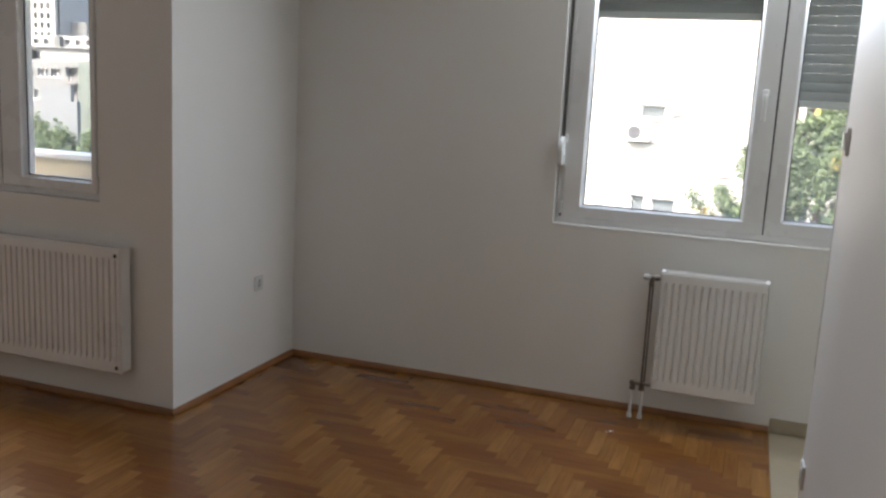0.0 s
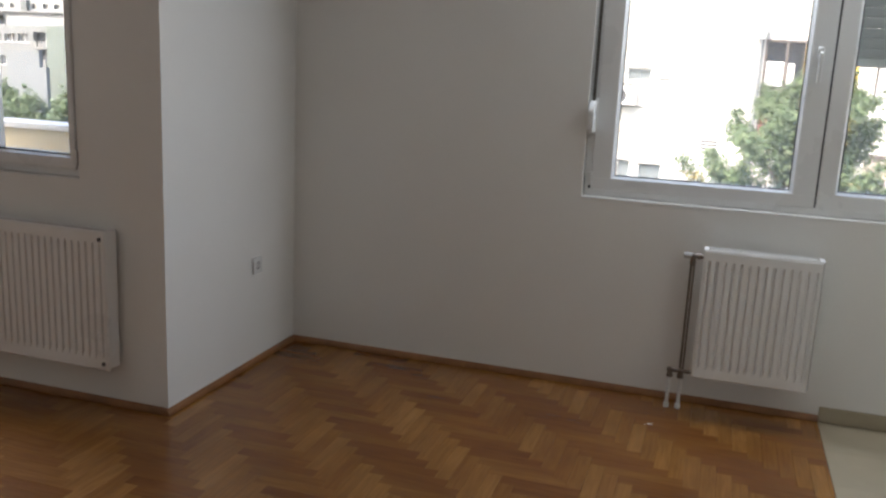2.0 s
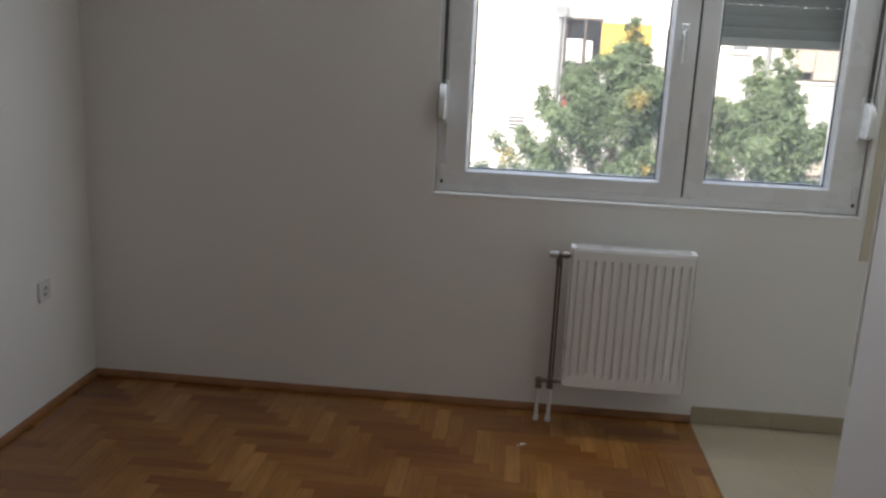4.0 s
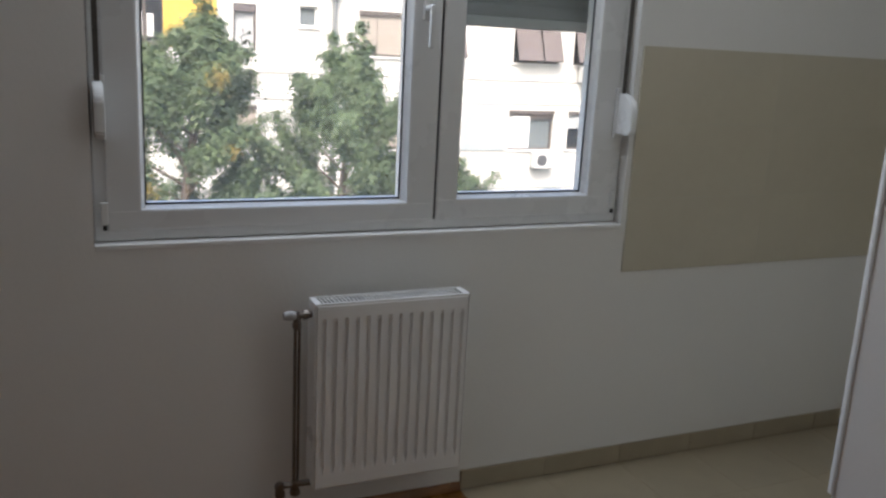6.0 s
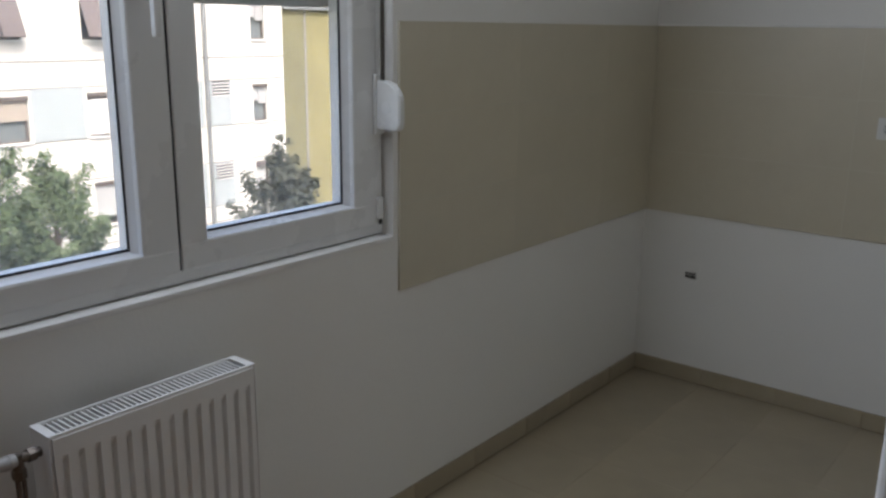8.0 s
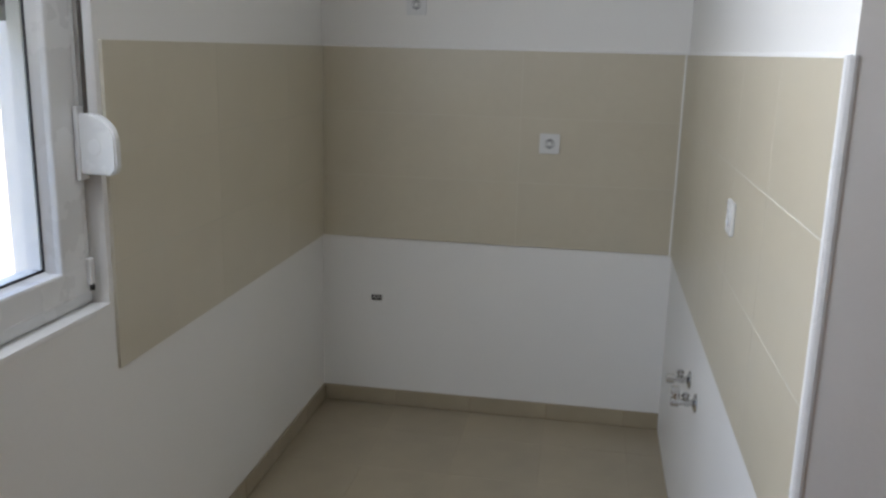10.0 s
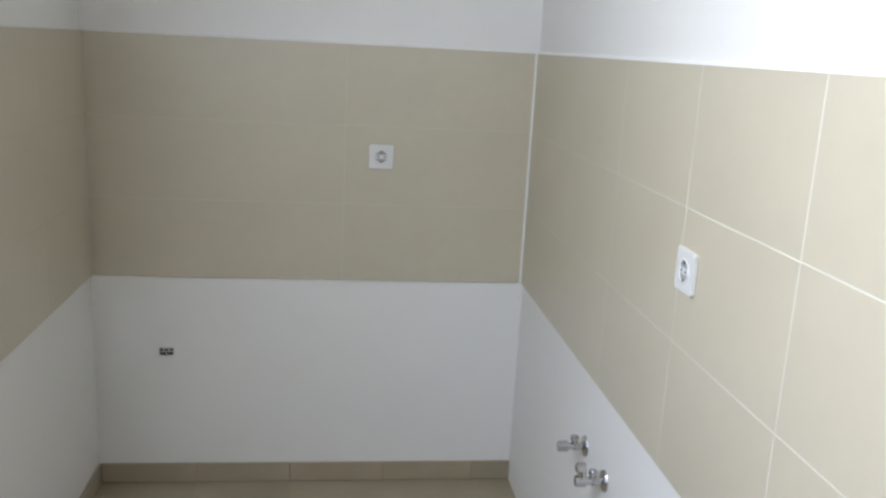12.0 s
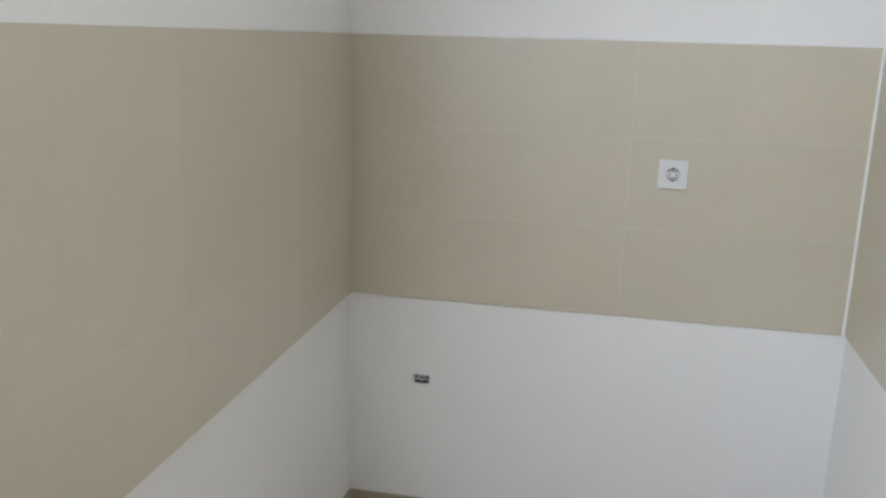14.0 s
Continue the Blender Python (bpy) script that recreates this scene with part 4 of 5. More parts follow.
spec += [(5.50, 6.06, 1.69, 2.28, 'curtain', FRAMEWHITE), (5.50, 6.06, -1.20, -0.62, 'plain', FRAMEWHITE), (5.50, 6.06, 4.5, 5.08, 'plain', FRAMEWHITE)]
spec += [(-3.36, -2.57, 1.09, 1.52, 'curtain', FRAMEWHITE), (-2.41, -1.97, 1.11, 1.25, 'plain', FRAMEWHITE), (-3.44, -2.98, -1.95, -1.29, 'curtain', FRAMEWHITE),
         (-2.79, -2.03, -1.95, -1.36, 'curtain', FRAMEWHITE), (-8.4, -7.0, -1.95, -0.65, 'half', FRAMEBROWN), (-8.4, -7.0, 0.93, 2.25, 'half', FRAMEBROWN),
         (-12.4, -11.0, -1.95, -0.65, 'half', FRAMEBROWN), (-12.4, -11.0, 0.93, 2.25, 'half', FRAMEBROWN)]
LOGGIA = (0.56, 1.70, -0.75, 2.48)
holes = [s[:4] for s in spec] + [LOGGIA]
fit_in(holed(Shape(), 'y', FACE, FACE + 0.30, LEFT_END, YEL0, LEVEL, 6.4, holes).ob("wall", RENDER))
fit_in(Shape().box(LEFT_END, YEL0 - 0.01, FACE + 0.31, FACE + 11, LEVEL, 6.35).ob("rear_volume", RENDER))
fit_in(Shape().box(LEFT_END - 0.3, YEL0 + 0.2, FACE - 0.35, FACE + 11.3, 6.4, 6.65).ob("roof", ZINC))
for x0, x1, a, b, st, fm in spec:
    facade_window(x0, x1, a, b, FACE, st, fm, PALEBLIND if a < -3 or x0 > 14.5 else None)
# string courses between the storeys
co = Shape()
for z in (-5.35, -4.80, -3.25, -1.985, -0.44, 0.33, 3.14, 3.62):
    co.box(LEFT_END, YEL0, FACE - 0.016, FACE + 0.01, z - 0.016, z + 0.016)
fit_in(co.ob("string_course", COURSE))
# pale panels beside the windows
bp = Shape()
for x0, x1, z0, z1 in ((10.95, 12.55, -1.96, -0.46), (16.32, 16.84, -1.96, -0.46), (17.12, 18.0, -1.96, -0.46), (17.12, 18.0, -4.8, -3.27), (14.2, 14.9, -4.8, -3.27), (16.32, 16.84, -4.8, -3.27)):
    bp.box(x0, x1, FACE - 0.012, FACE + 0.01, z0, z1)
fit_in(bp.ob("panel", BLUEPANEL))
# glazed loggia with red and yellow panels
fit_in(ring(LOGGIA[0], LOGGIA[1], LOGGIA[2], LOGGIA[3], FACE + 0.02, FACE + 0.10, 0.07, 0.0).box(1.14, 1.21, FACE + 0.02, FACE + 0.09, -0.7, 2.41).box(0.6, 1.66, FACE + 0.02, FACE + 0.09, 0.98, 1.08).ob("loggia_frame", FRAMEBROWN))
fit_in(Shape().box(LOGGIA[0] + 0.02, LOGGIA[1] - 0.02, FACE + 0.12, FACE + 0.15, LOGGIA[2], LOGGIA[3]).ob("loggia_glass", DARKGLASS))
fit_in(Shape().box(0.64, 1.12, FACE + 0.09, FACE + 0.115, 1.16, 1.86).box(1.23, 1.42, FACE + 0.09, FACE + 0.115, 1.2, 1.82).ob("loggia_curtain", FRAMEWHITE))
fit_in(Shape().box(0.62, 0.86, FACE + 0.0, FACE + 0.06, -0.66, 0.34).ob("loggia_panel", RED))
fit_in(Shape().box(1.66, 3.12, FACE - 0.05, FACE + 0.02, 0.95, 2.36, 0.01).ob("loggia_side_panel", SUNYELLOW))
# lattice vents
for x0, x1, z0, z1 in ((17.22, 17.92, -0.98, -0.46), (17.22, 17.92, -3.88, -3.30), (-0.96, -0.48, -0.96, -0.48)):
    # near-black plate: the shade between the slats, put into colour
    v = Shape().box(x0, x1, FACE - 0.018, FACE + 0.01, z0, z1)
    fit_in(v.ob("vent_shade_plate", FANVENT))
    v, z = Shape(), z0
    while z < z1:
        v.box(x0, x1, FACE - 0.045, FACE - 0.019, z, z + 0.036)
        z += 0.105
    fit_in(v.ob("vent_slats", FRAMEWHITE))
# rainwater pipes
for px, zt in ((16.97, 6.4), (6.55, 2.5), (0.43, 2.46)):
    p = Shape().rod((px, FACE - 0.09, LEVEL), (px, FACE - 0.09, zt), 0.075, 12)
    if zt < 3:
        p.prism([(px - 0.10, zt), (px + 0.10, zt), (px + 0.20, zt + 0.33), (px - 0.20, zt + 0.33)], 'y', FACE - 0.24, FACE - 0.01)
    fit_in(p.ob("rainwater_pipe", ZINC))
tagged(block, "white rendered apartment block with blinds, awnings and vents", "building")

# yellow gable strip and the next block
gable = tagged(Shape().box(YEL0 + 0.125, YEL1 + 0.45, FACE + 0.06, FACE + 9.0, LEVEL, 2.10).ob("stairwell_gable", YELLOW), "ochre yellow rendered stairwell wall between blocks", "building")
Shape().prism([(FACE - 0.14, 2.10), (FACE + 9.2, 2.6), (FACE + 9.2, 2.7), (FACE - 0.14, 2.22)], 'x', YEL0 + 0.125, YEL1 + 0.42).ob("roof", ZINC, gable)
Shape().box(21.62, 21.72, FACE + 0.02, FACE + 0.07, LEVEL, 2.08).ob("joint_strip", COURSE, gable)
Shape().box(YEL0 + 0.126, 21.62, FACE + 0.04, FACE + 0.07, LEVEL, 2.30).ob("weathered_face", OLIVE, gable)

block2 = empty("apartment_block", (28, FACE, LEVEL))
block_inv = Matrix.Translation(Vector((0.48, 0, 0.13)) - block2.location)
spec2 = []
for k, (a, b) in enumerate(((-7.35, -5.95), (-4.49, -3.09), (-1.64, -0.31), (1.22, 2.58), (4.05, 5.4))):
    spec2 += [(25.18, 26.78, a, b, 'plain' if k in (2,) else 'curtain', FRAMEWHITE), (29.2, 30.6, a, b, 'half', FRAMEWHITE), (33.0, 34.4, a, b, 'half', FRAMEWHITE)]


def own(o):
    o.parent = block2
    o.matrix_parent_inverse = block_inv
    return o


own(holed(Shape(), 'y', FACE, FACE + 0.3, YEL1 - 0.05, 40.0, LEVEL, 6.4, [s[:4] for s in spec2]).ob("wall", CREAM))
own(Shape().box(YEL1 - 0.05, 40.0, FACE + 0.31, FACE + 11, LEVEL, 6.35).ob("rear_volume", CREAM))
own(Shape().box(YEL1 - 0.05, 40.2, FACE - 0.3, FACE + 11.3, 6.4, 6.65).ob("roof", ZINC))
for s in spec2:
    w = facade_window(*s[:4], FACE, s[4], s[5])
    w.parent, w.matrix_parent_inverse = block2, block_inv
pn, vs = Shape(), Shape()
for k, (a, b) in enumerate(((-7.5, -5.85), (-4.65, -2.98), (-1.82, -0.2))):
    for x0, x1 in ((23.9, 25.16), (26.80, 26.90)):
        pn.box(x0, x1, FACE - 0.012, FACE + 0.01, a - 0.6 * (k == 1), b)
    z = b - 0.62
    while z < b - 0.05:
        vs.box(23.83, 24.38, FACE - 0.05, FACE - 0.012, z, z + 0.040)
        z += 0.105
own(pn.ob("panel", BLUEPANEL))
own(vs.ob("vent_slats", FRAMEWHITE))
# plates coloured as the shade in the gaps of these vents
vr = Shape()
for b in (-5.85, -2.98, -0.2):
    vr.box(23.83, 24.38, FACE - 0.016, FACE + 0.01, b - 0.64, b - 0.03)
own(vr.ob("vent_shade_plate", FANVENT))
own(Shape().rod((23.12, FACE - 0.05, LEVEL), (23.12, FACE - 0.05, 6.4), 0.10, 12).ob("rainwater_pipe", ZINC))
cs = Shape()
for z in (-4.95, -2.2, 0.68):
    cs.box(YEL1 - 0.05, 40, FACE - 0.016, FACE + 0.01, z - 0.02, z + 0.02)
own(cs.ob("string_course", COURSE))
tagged(block2, "cream apartment block with pale blue window panels", "building")


def air_conditioner(x, z):
    """An outdoor unit on two brackets, hung on the facade."""
    root = empty("air_conditioner", (x, FACE, z))
    Shape().box(-0.38, 0.38, -0.42, -0.12, -0.27, 0.27, 0.02).ob("casing", FRAMEWHITE, root)
    Shape().rod((-0.10, -0.425, 0), (-0.10, -0.40, 0), 0.20, 24).ob("fan_grille", FANVENT, root)
    r = Shape()
    for k in (0.08, 0.13, 0.18):
        for a in range(0, 360, 20):
            p = (-0.10 + k * math.cos(radians(a)), -0.432, k * math.sin(radians(a)))
            q = (-0.10 + k * math.cos(radians(a + 20)), -0.432, k * math.sin(radians(a + 20)))
            r.rod(p, q, 0.006, 5)
    r.ob("grille_ring", ZINC, root)
    Shape().box(-0.30, -0.26, -0.42, 0.0, -0.31, -0.27).box(0.26, 0.30, -0.42, 0.0, -0.31, -0.27).ob("bracket", ZINC, root)
    return tagged(root, "white outdoor air conditioner unit on the facade", "air conditioner", "air conditioners on the facades")


for x, z in ((15.55, 0.64), (13.92, -2.26), (-3.34, 0.66), (26.03, 0.94)):
    air_conditioner(x + DRIFT.x, z + DRIFT.z)


# ---- trees ----
def tree(name, x, y, top, radius, low, leaves, seed, label, yellow=0, leaf=0.11, green=LEAF, lean_x=0.0):
    """A street tree: tapered trunk, limbs and a crown of leaves set in clumps round the twigs."""
    rnd = random.Random(seed)
    root = empty(name, (x, y, LEVEL))
    inv = Matrix.Translation(-root.location)
    h = top - low
    tr = Shape().rod((x, y, LEVEL), (x + 0.1, y, low + h * 0.25), 0.19, 10, 0.12)
    tr.rod((x + 0.1, y, low + h * 0.24), (x + 0.05 + lean_x, y, top - h * 0.12), 0.12, 8, 0.025)
    clumps = []
    n_limb = 44
    for i in range(n_limb):
        f = (i + 0.5) / n_limb
        z0 = low + h * (0.02 + 0.78 * f)
        a = i * 2.39996 + rnd.uniform(-0.4, 0.4)
        width = radius * math.sin(math.pi * min(0.97, 0.20 + 0.77 * f)) * rnd.uniform(0.62, 1.08)
        xa = x + lean_x * max(0.0, (f * 0.8 - 0.22) / 0.66)
        base = Vector((xa + 0.06, y, z0 - h * 0.04))
        end = Vector((xa + math.cos(a) * width, y + math.sin(a) * width, z0 + h * 0.05 + width * rnd.uniform(0.10, 0.50)))
        tr.rod(base, end, 0.045 * (1 - f) + 0.018, 6, 0.008)
        # upright twigs along the limb, leafy towards their tips
        for j in range(4):
            s = base.lerp(end, 0.42 + 0.58 * (j + rnd.random()) / 4)
            lean = (end - base).normalized() * 0.55 + Vector((rnd.gauss(0, 0.45), rnd.gauss(0, 0.45), rnd.uniform(0.35, 0.95)))
            size = rnd.uniform(0.45, 0.85) * (0.55 + 0.45 * radius / 2.3)
            tip = s + lean.normalized() * size
            tr.rod(s, tip, 0.014, 5, 0.004)
            for q in range(4):
                clumps.append((s.lerp(tip, 0.15 + 0.28 * q), (0.34 - 0.055 * q) * (0.5 + 0.5 * radius / 2.3), lean.normalized()))
    for j in range(16):
        clumps.append((Vector((x + lean_x + rnd.gauss(0, 0.12), y + rnd.gauss(0, 0.12), top - h * 0.02 * j - 0.1)), 0.13 + 0.012 * j, Vector((0, 0, 1))))
    o = tr.ob("trunk", BARK, root)
    o.matrix_parent_inverse = inv
    sunny = [i for i in range(len(clumps)) if clumps[i][0].y < y - radius * 0.45 and low + h * 0.3 < clumps[i][0].z < low + h * 0.85]
    clumps_y = set(rnd.sample(sunny, min(yellow, len(sunny)))) if yellow else set()
    for kind, mat in (("foliage", green), ("yellow_foliage", LEAFYELLOW)):
        ids = [i for i in range(len(clumps)) if (i in clumps_y) == (kind == "yellow_foliage")]
        if not ids:
            continue
        verts, faces, shade = [], [], []
        per = leaves // len(clumps)
        for i in ids:
            c, r, out = clumps[i]
            base_shade = 0.28 + 0.34 * (0.5 + 0.5 * math.sin(i * 0.37)) + rnd.uniform(-0.12, 0.12)
            for _ in range(per):
                d = Vector((rnd.gauss(0, 1), rnd.gauss(0, 1), rnd.gauss(0, 0.85)))
                p = c + d * r * 0.5
                face = (d * 0.35 + out * 0.6 + Vector((rnd.gauss(0, 0.35), rnd.gauss(0, 0.35), 0.5 + rnd.gauss(0, 0.3)))).normalized()
                u = face.cross(Vector((rnd.gauss(0, 1), rnd.gauss(0, 1), rnd.gauss(0, 1)))).normalized()
                w = face.cross(u)
                s = leaf * rnd.uniform(0.55, 1.1)
                k = len(verts)
                verts += [p - u * s * 0.55, p + w * s * 0.30, p + u * s * 0.55, p - w * s * 0.30]
                faces.append((k, k + 1, k + 2, k + 3))
                shade.append(min(1.0, max(0.0, base_shade + rnd.uniform(-0.12, 0.18))))
        me = bpy.data.meshes.new(kind)
        me.from_pydata(verts, [], faces)
        at = me.attributes.new("shade", 'FLOAT', 'FACE')
        at.data.foreach_set("value", shade)
        me.materials.append(mat)
        f = new(kind, me)
        f["kind"] = "stuff"
        f.parent = root
        f.matrix_parent_inverse = inv
    return tagged(root, label, "tree")


tree("street_tree", 1.2, 21.5, 2.42, 2.4, -5.0, 105000, 3, "green street tree with patches of yellow leaves", 11, lean_x=0.75)
tree("street_tree", 4.65, 21.0, 1.95, 2.1, -5.2, 85000, 8, "leafy green street tree in front of the block", 0, lean_x=0.45)
tree("street_tree", 8.2, 21.6, -1.10, 1.5, -6.6, 34000, 21, "small green street tree", 0)
tree("street_tree", 6.7, 22.6, -1.5, 1.3, -6.6, 26000, 27, "small green street tree", 0)
tree("street_tree", -0.55, 23.0, -0.75, 0.8, -6.4, 10000, 31, "small green street tree", 0)
tree("conifer_tree", 14.8, 21.5, -1.35, 1.55, -8.0, 30000, 44, "grey-green conifer at the corner of the block", 0, 0.14, NEEDLES)

# ---- distance seen through the bay window ----
far = empty("distant_block", (-47, 50, LEVEL))
far_inv = Matrix.Translation(-far.location)


def far_part(o, parent=far, inv=far_inv):
    o.parent, o.matrix_parent_inverse = parent, inv
    return o


fh = [(-48.58, -47.65, 1.52, 2.04), (-47.42, -46.51, 1.54, 2.06), (-49.75, -48.85, 1.50, 2.02), (-49.0, -48.4, -0.05, 0.55)]
# a column of loggias between the front and the green side
loggias = [(-46.10, -44.80, z, z + 0.98) for z in (1.24, 0.07, -1.10, -2.27)]
far_part(holed(Shape(), 'y', 50, 50.4, -62, -44.64, LEVEL, 2.66, fh + loggias).ob("wall", FARGREY))
far_part(Shape().box(-62, -44.64, 51.3, 58, LEVEL, 2.6).ob("rear_volume", FARGREY))
far_part(Shape().box(-44.64, -34, 49.6, 58, LEVEL, 2.66).ob("side_wing", FARGREEN))
far_part(ring(-62, -44.64, LEVEL, 2.66, 50.41, 51.29, 0.3, 0.0).ob("side_walls", FARGREY))
fw, fb, ff, fd = Shape(), Shape(), Shape(), Shape()
for x0, x1, z0, z1 in fh:
    fw.box(x0, x1, 50.25, 50.3, z0, z1)
    for p, q in ((x0, x0 + 0.07), ((x0 + x1) / 2 - 0.03, (x0 + x1) / 2 + 0.03), (x1 - 0.07, x1)):
        ff.box(p, q, 50.18, 50.24, z0, z1)
    ff.box(x0 - 0.05, x1 + 0.05, 49.93, 50.02, z0 - 0.08, z0 - 0.01)
for k, (x0, x1, z0, z1) in enumerate(loggias):
    fd.box(x0, x1, 50.55, 50.6, z0, z1)
    fb.box(x0 - 0.06, x1 + 0.10, 49.55, 50.0, z0 - 0.14, z0 - 0.03)
    for i in range(4):
        fb.box(x0 + 0.35 * i, x0 + 0.35 * i + 0.22, 49.62, 49.66, z0 - 0.03, z0 + (0.26 if k % 2 else 0.36))
    ff.box(x0 + 0.62, x0 + 0.95, 50.48, 50.54, z0 + 0.05, z1 - 0.12)
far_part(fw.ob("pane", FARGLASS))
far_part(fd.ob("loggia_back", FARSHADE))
far_part(fb.ob("balcony", COURSE))
far_part(ff.ob("window_frame", FRAMEWHITE))
tagged(far, "pale grey distant apartment block with loggias and green side", "building")
annex = empty("distant_annex", (-43, 46, LEVEL))
ainv = Matrix.Translation(-annex.location)
far_part(Shape().box(-44.6, -42.0, 46, 46.3, LEVEL, 1.0).ob("tall_part", FARBLUE), annex, ainv)
far_part(Shape().box(-41.99, -41.5, 46, 46.3, LEVEL, -0.02).ob("low_part", FARBLUE), annex, ainv)
far_part(Shape().box(-44.66, -41.97, 45.95, 46.35, 1.0, 1.06).ob("roof_edge", COURSE), annex, ainv)
tagged(annex, "plain pale blue-grey blank-walled building", "building")
high = empty("distant_tower", (-96, 100, LEVEL))
hinv = Matrix.Translation(-high.location)
hh = [(-102.6 + 1.15 * i, -102.0 + 1.15 * i, 4.2 + 1.35 * k, 4.9 + 1.35 * k) for i in range(7) for k in range(9)]
far_part(holed(Shape(), 'y', 100, 100.4, -103, -94.2, LEVEL, 17, hh).ob("wall", FARWHITE), high, hinv)
far_part(Shape().box(-103, -94.2, 100.9, 110, LEVEL, 16.9).ob("rear_volume", FARWHITE), high, hinv)
pz = Shape()
for x0, x1, z0, z1 in hh:
    pz.box(x0, x1, 100.5, 100.55, z0, z1)
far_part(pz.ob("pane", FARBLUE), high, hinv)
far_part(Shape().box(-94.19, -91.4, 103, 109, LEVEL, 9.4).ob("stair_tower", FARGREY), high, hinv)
tagged(high, "pale distant apartment tower", "building")
low_block = empty("distant_block", (-60, 62, LEVEL))
linv = Matrix.Translation(-low_block.location)
lh = [(-61.2, -60.05, 2.95, 3.75)]
far_part(holed(Shape(), 'y', 62, 62.4, -70, -48, LEVEL, 3.98, lh).ob("wall", FARWHITE), low_block, linv)
far_part(Shape().box(-70, -48, 63.2, 72, LEVEL, 3.9).ob("rear_volume", FARWHITE), low_block, linv)
far_part(Shape().box(-70.2, -47.8, 61.7, 72.2, 3.985, 4.10).ob("roof", FARGREY), low_block, linv)
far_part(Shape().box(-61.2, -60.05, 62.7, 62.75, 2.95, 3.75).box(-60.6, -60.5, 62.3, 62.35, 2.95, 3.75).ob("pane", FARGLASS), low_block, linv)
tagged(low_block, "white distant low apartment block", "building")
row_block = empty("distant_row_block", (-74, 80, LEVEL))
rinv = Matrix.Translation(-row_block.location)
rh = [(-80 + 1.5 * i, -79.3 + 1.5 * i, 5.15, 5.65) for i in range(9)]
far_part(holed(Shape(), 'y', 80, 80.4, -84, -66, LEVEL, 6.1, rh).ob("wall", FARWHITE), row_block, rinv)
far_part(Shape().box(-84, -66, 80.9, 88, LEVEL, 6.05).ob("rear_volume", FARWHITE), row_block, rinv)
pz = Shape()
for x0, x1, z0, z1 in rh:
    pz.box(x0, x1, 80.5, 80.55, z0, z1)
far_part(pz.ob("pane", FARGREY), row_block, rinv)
far_part(Shape().box(-75.0, -74.2, 79.4, 79.99, LEVEL, 6.0).ob("chimney_shaft", FARGLASS), row_block, rinv)
tagged(row_block, "white distant row of flats", "building")
for x, y, tp, r, sd in ((-42.3, 43.4, -0.6, 2.2, 61), (-40.0, 42.6, -0.9, 2.6, 62), (-37.4, 43.0, -0.8, 2.4, 63), (-45.5, 44, -0.9, 2.4, 64)):
    tree("street_tree", x, y, tp, r, -8.4, 9000, sd, "distant green tree between the blocks", 0, 0.28)


# ---- herringbone parquet ----
W, L = 0.06, 0.30


def plank_solid(x, y, along_x, g=0.0002):
    """Corners of a plank; clipped to the room."""
    a, b = (L, W) if along_x else (W, L)
    x0, x1, y0, y1 = max(x, WEST), min(x + a, 0.3445 if y + b > SOUTH - 0.014 else PART), max(y, BACK), min(y + b, NORTH)
    if y < BAYWALL < y + b and x + a < RECESS:
        y1 = BAYWALL
    if x1 - x0 < 0.006 or y1 - y0 < 0.006:
        return None
    return x0 + g, x1 - g, y0 + g, y1 - g


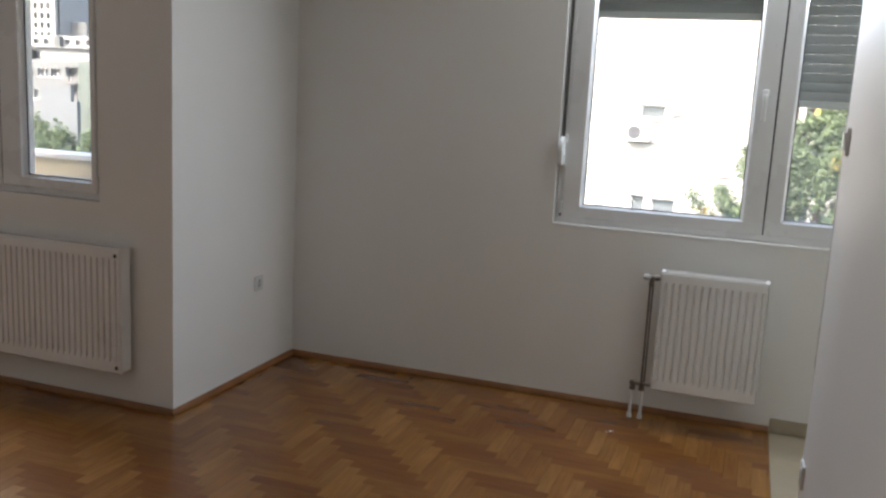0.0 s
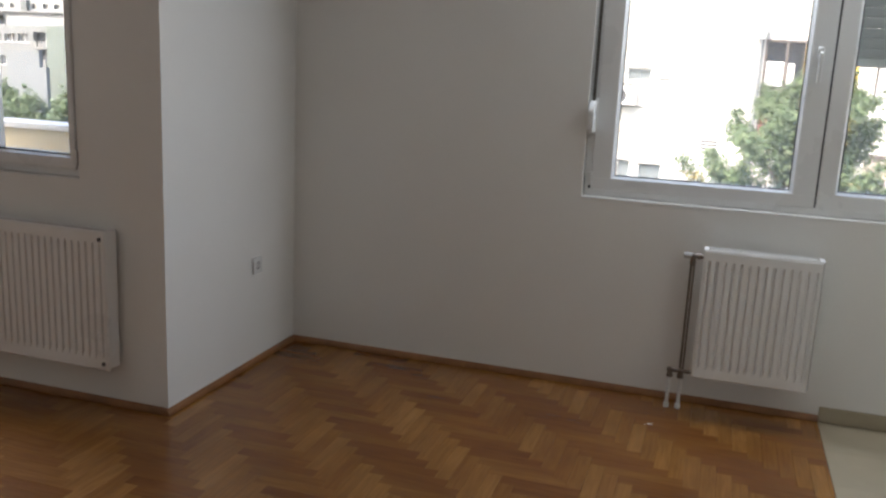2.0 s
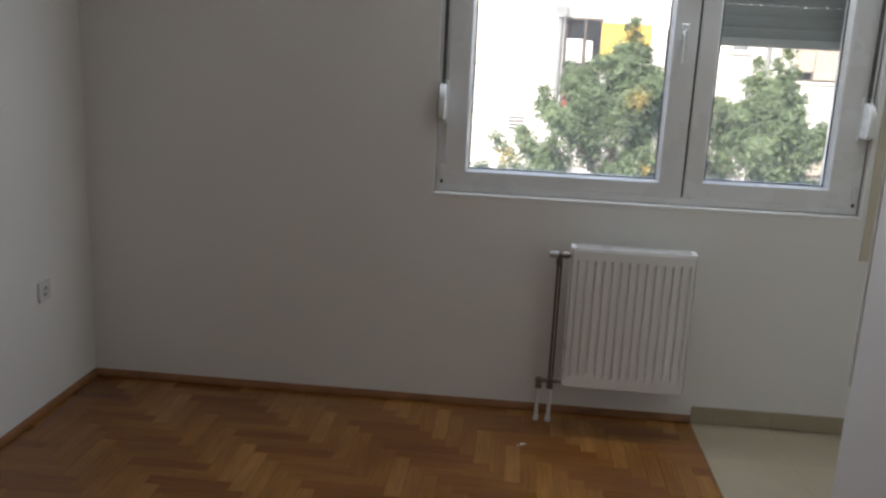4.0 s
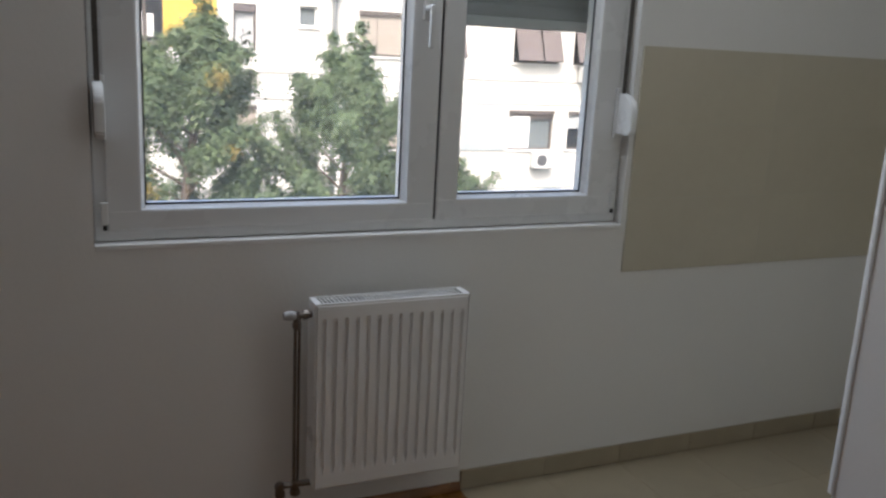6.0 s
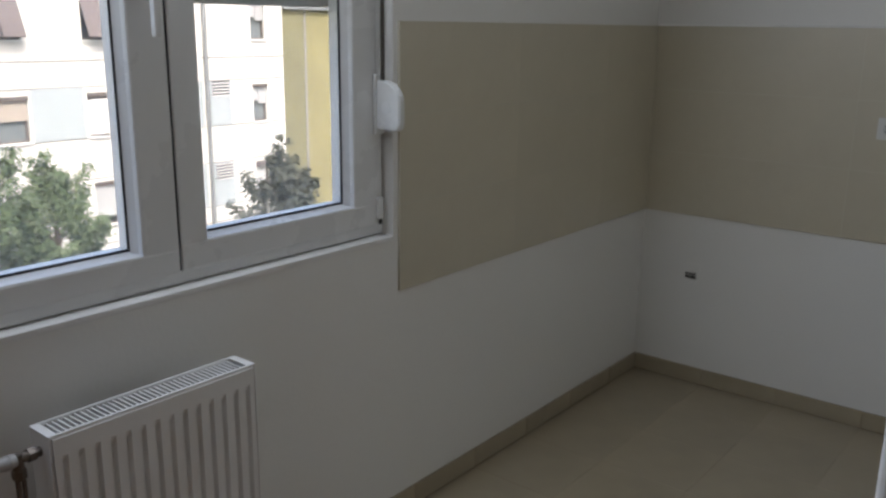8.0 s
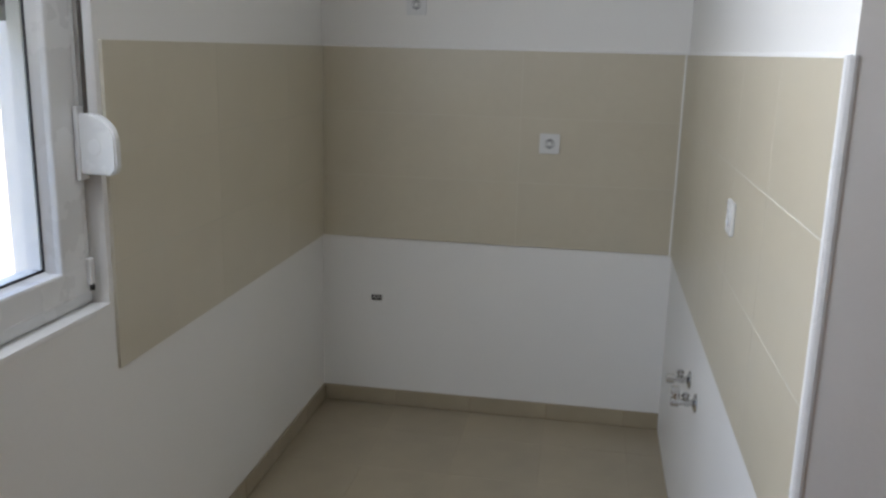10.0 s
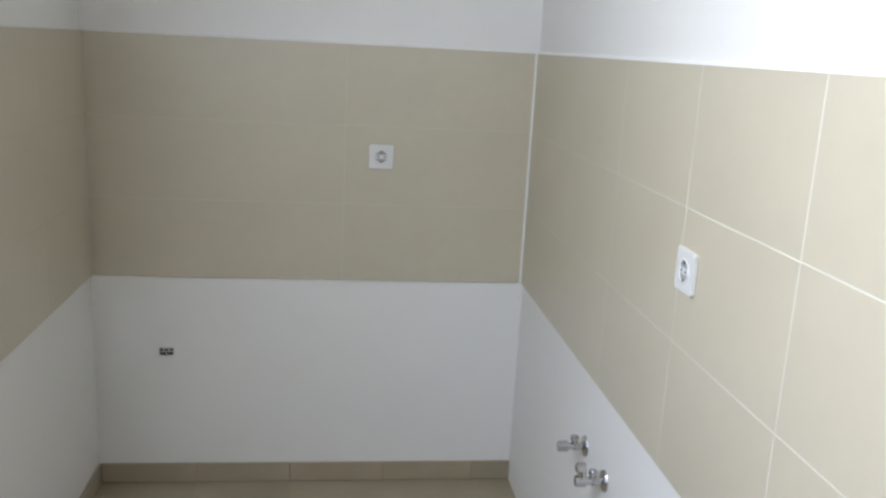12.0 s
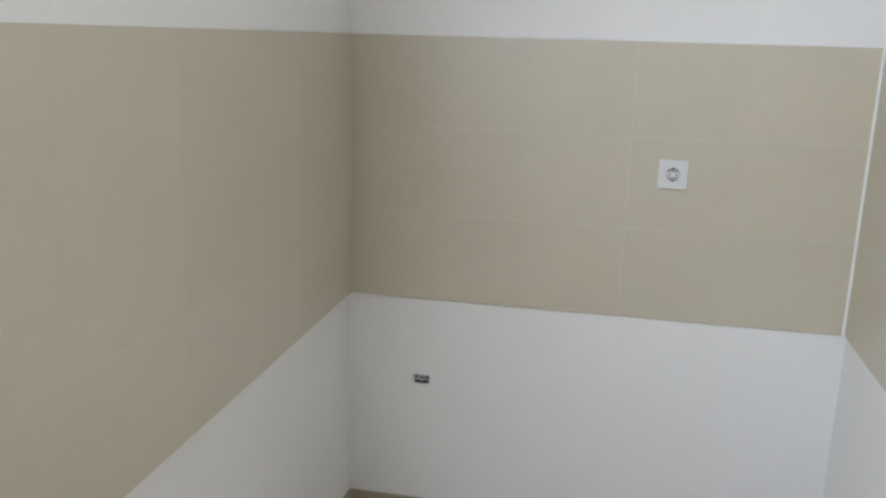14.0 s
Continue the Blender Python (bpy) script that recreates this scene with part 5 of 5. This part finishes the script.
def plank_data(x0, x1, y0, y1, along_x, ox=0.0, oy=0.0, z=0.0):
    """Vertices, faces and lengthwise uv of one plank with a small chamfer."""
    c, t = 0.0006, 0.013
    v = [(x0, y0, -t), (x1, y0, -t), (x1, y1, -t), (x0, y1, -t), (x0, y0, -c), (x1, y0, -c), (x1, y1, -c), (x0, y1, -c),
         (x0 + c, y0 + c, 0), (x1 - c, y0 + c, 0), (x1 - c, y1 - c, 0), (x0 + c, y1 - c, 0)]
    f = [(0, 1, 5, 4), (1, 2, 6, 5), (2, 3, 7, 6), (3, 0, 4, 7), (4, 5, 9, 8), (5, 6, 10, 9), (6, 7, 11, 10), (7, 4, 8, 11), (8, 9, 10, 11)]
    uv = [((p[0], p[1]) if along_x else (p[1], p[0])) for p in v]
    return [(p[0] + ox, p[1] + oy, p[2] + z) for p in v], f, uv


def plank_mesh(name, parts, loose=0.0):
    verts, faces, uvs, shades = [], [], [], []
    for v, f, uv, sh in parts:
        k = len(verts)
        verts += v
        faces += [tuple(i + k for i in q) for q in f]
        uvs += uv
        shades += [sh] * len(f)
    me = bpy.data.meshes.new(name)
    me.from_pydata(verts, [], faces)
    lay = me.uv_layers.new(name="UVMap")
    loops = np.empty(len(me.loops), dtype=np.int32)
    me.loops.foreach_get("vertex_index", loops)
    lay.data.foreach_set("uv", np.array(uvs, dtype=np.float32)[loops].ravel())
    at = me.attributes.new("shade", 'FLOAT', 'FACE')
    at.data.foreach_set("value", shades)
    if loose:
        at = me.attributes.new("loose", 'FLOAT', 'FACE')
        at.data.foreach_set("value", [loose] * len(faces))
    me.materials.append(PARQUET)
    return me


rnd = random.Random(5)
shared, rest, singles = {}, [], 0
gx0, gy0 = -1.83 - 60 * W, 3.355 - 90 * W
for i in range(0, 112):
    for j in range(0, 118):
        s = (i + j) % 10
        if s not in (0, 5):
            continue
        along = s == 0
        x, y = gx0 + i * W, gy0 + j * W
        box4 = plank_solid(x, y, along)
        if box4 is None or (x + (L if along else W) < RECESS and y > BAYWALL - 0.004):
            continue
        # planks along y get a lighter base: their direction-dependent sheen, put into the colour
        full = abs((box4[1] - box4[0]) * (box4[3] - box4[2]) - (L - 0.0004) * (W - 0.0004)) < 1e-6
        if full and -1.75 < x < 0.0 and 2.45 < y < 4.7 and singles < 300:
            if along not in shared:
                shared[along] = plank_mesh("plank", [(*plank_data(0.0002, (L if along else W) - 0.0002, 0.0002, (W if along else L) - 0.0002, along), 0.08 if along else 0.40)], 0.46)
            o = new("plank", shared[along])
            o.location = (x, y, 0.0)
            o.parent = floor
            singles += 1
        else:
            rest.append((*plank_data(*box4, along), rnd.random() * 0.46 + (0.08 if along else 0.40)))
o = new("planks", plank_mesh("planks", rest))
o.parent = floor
o["kind"] = "stuff"
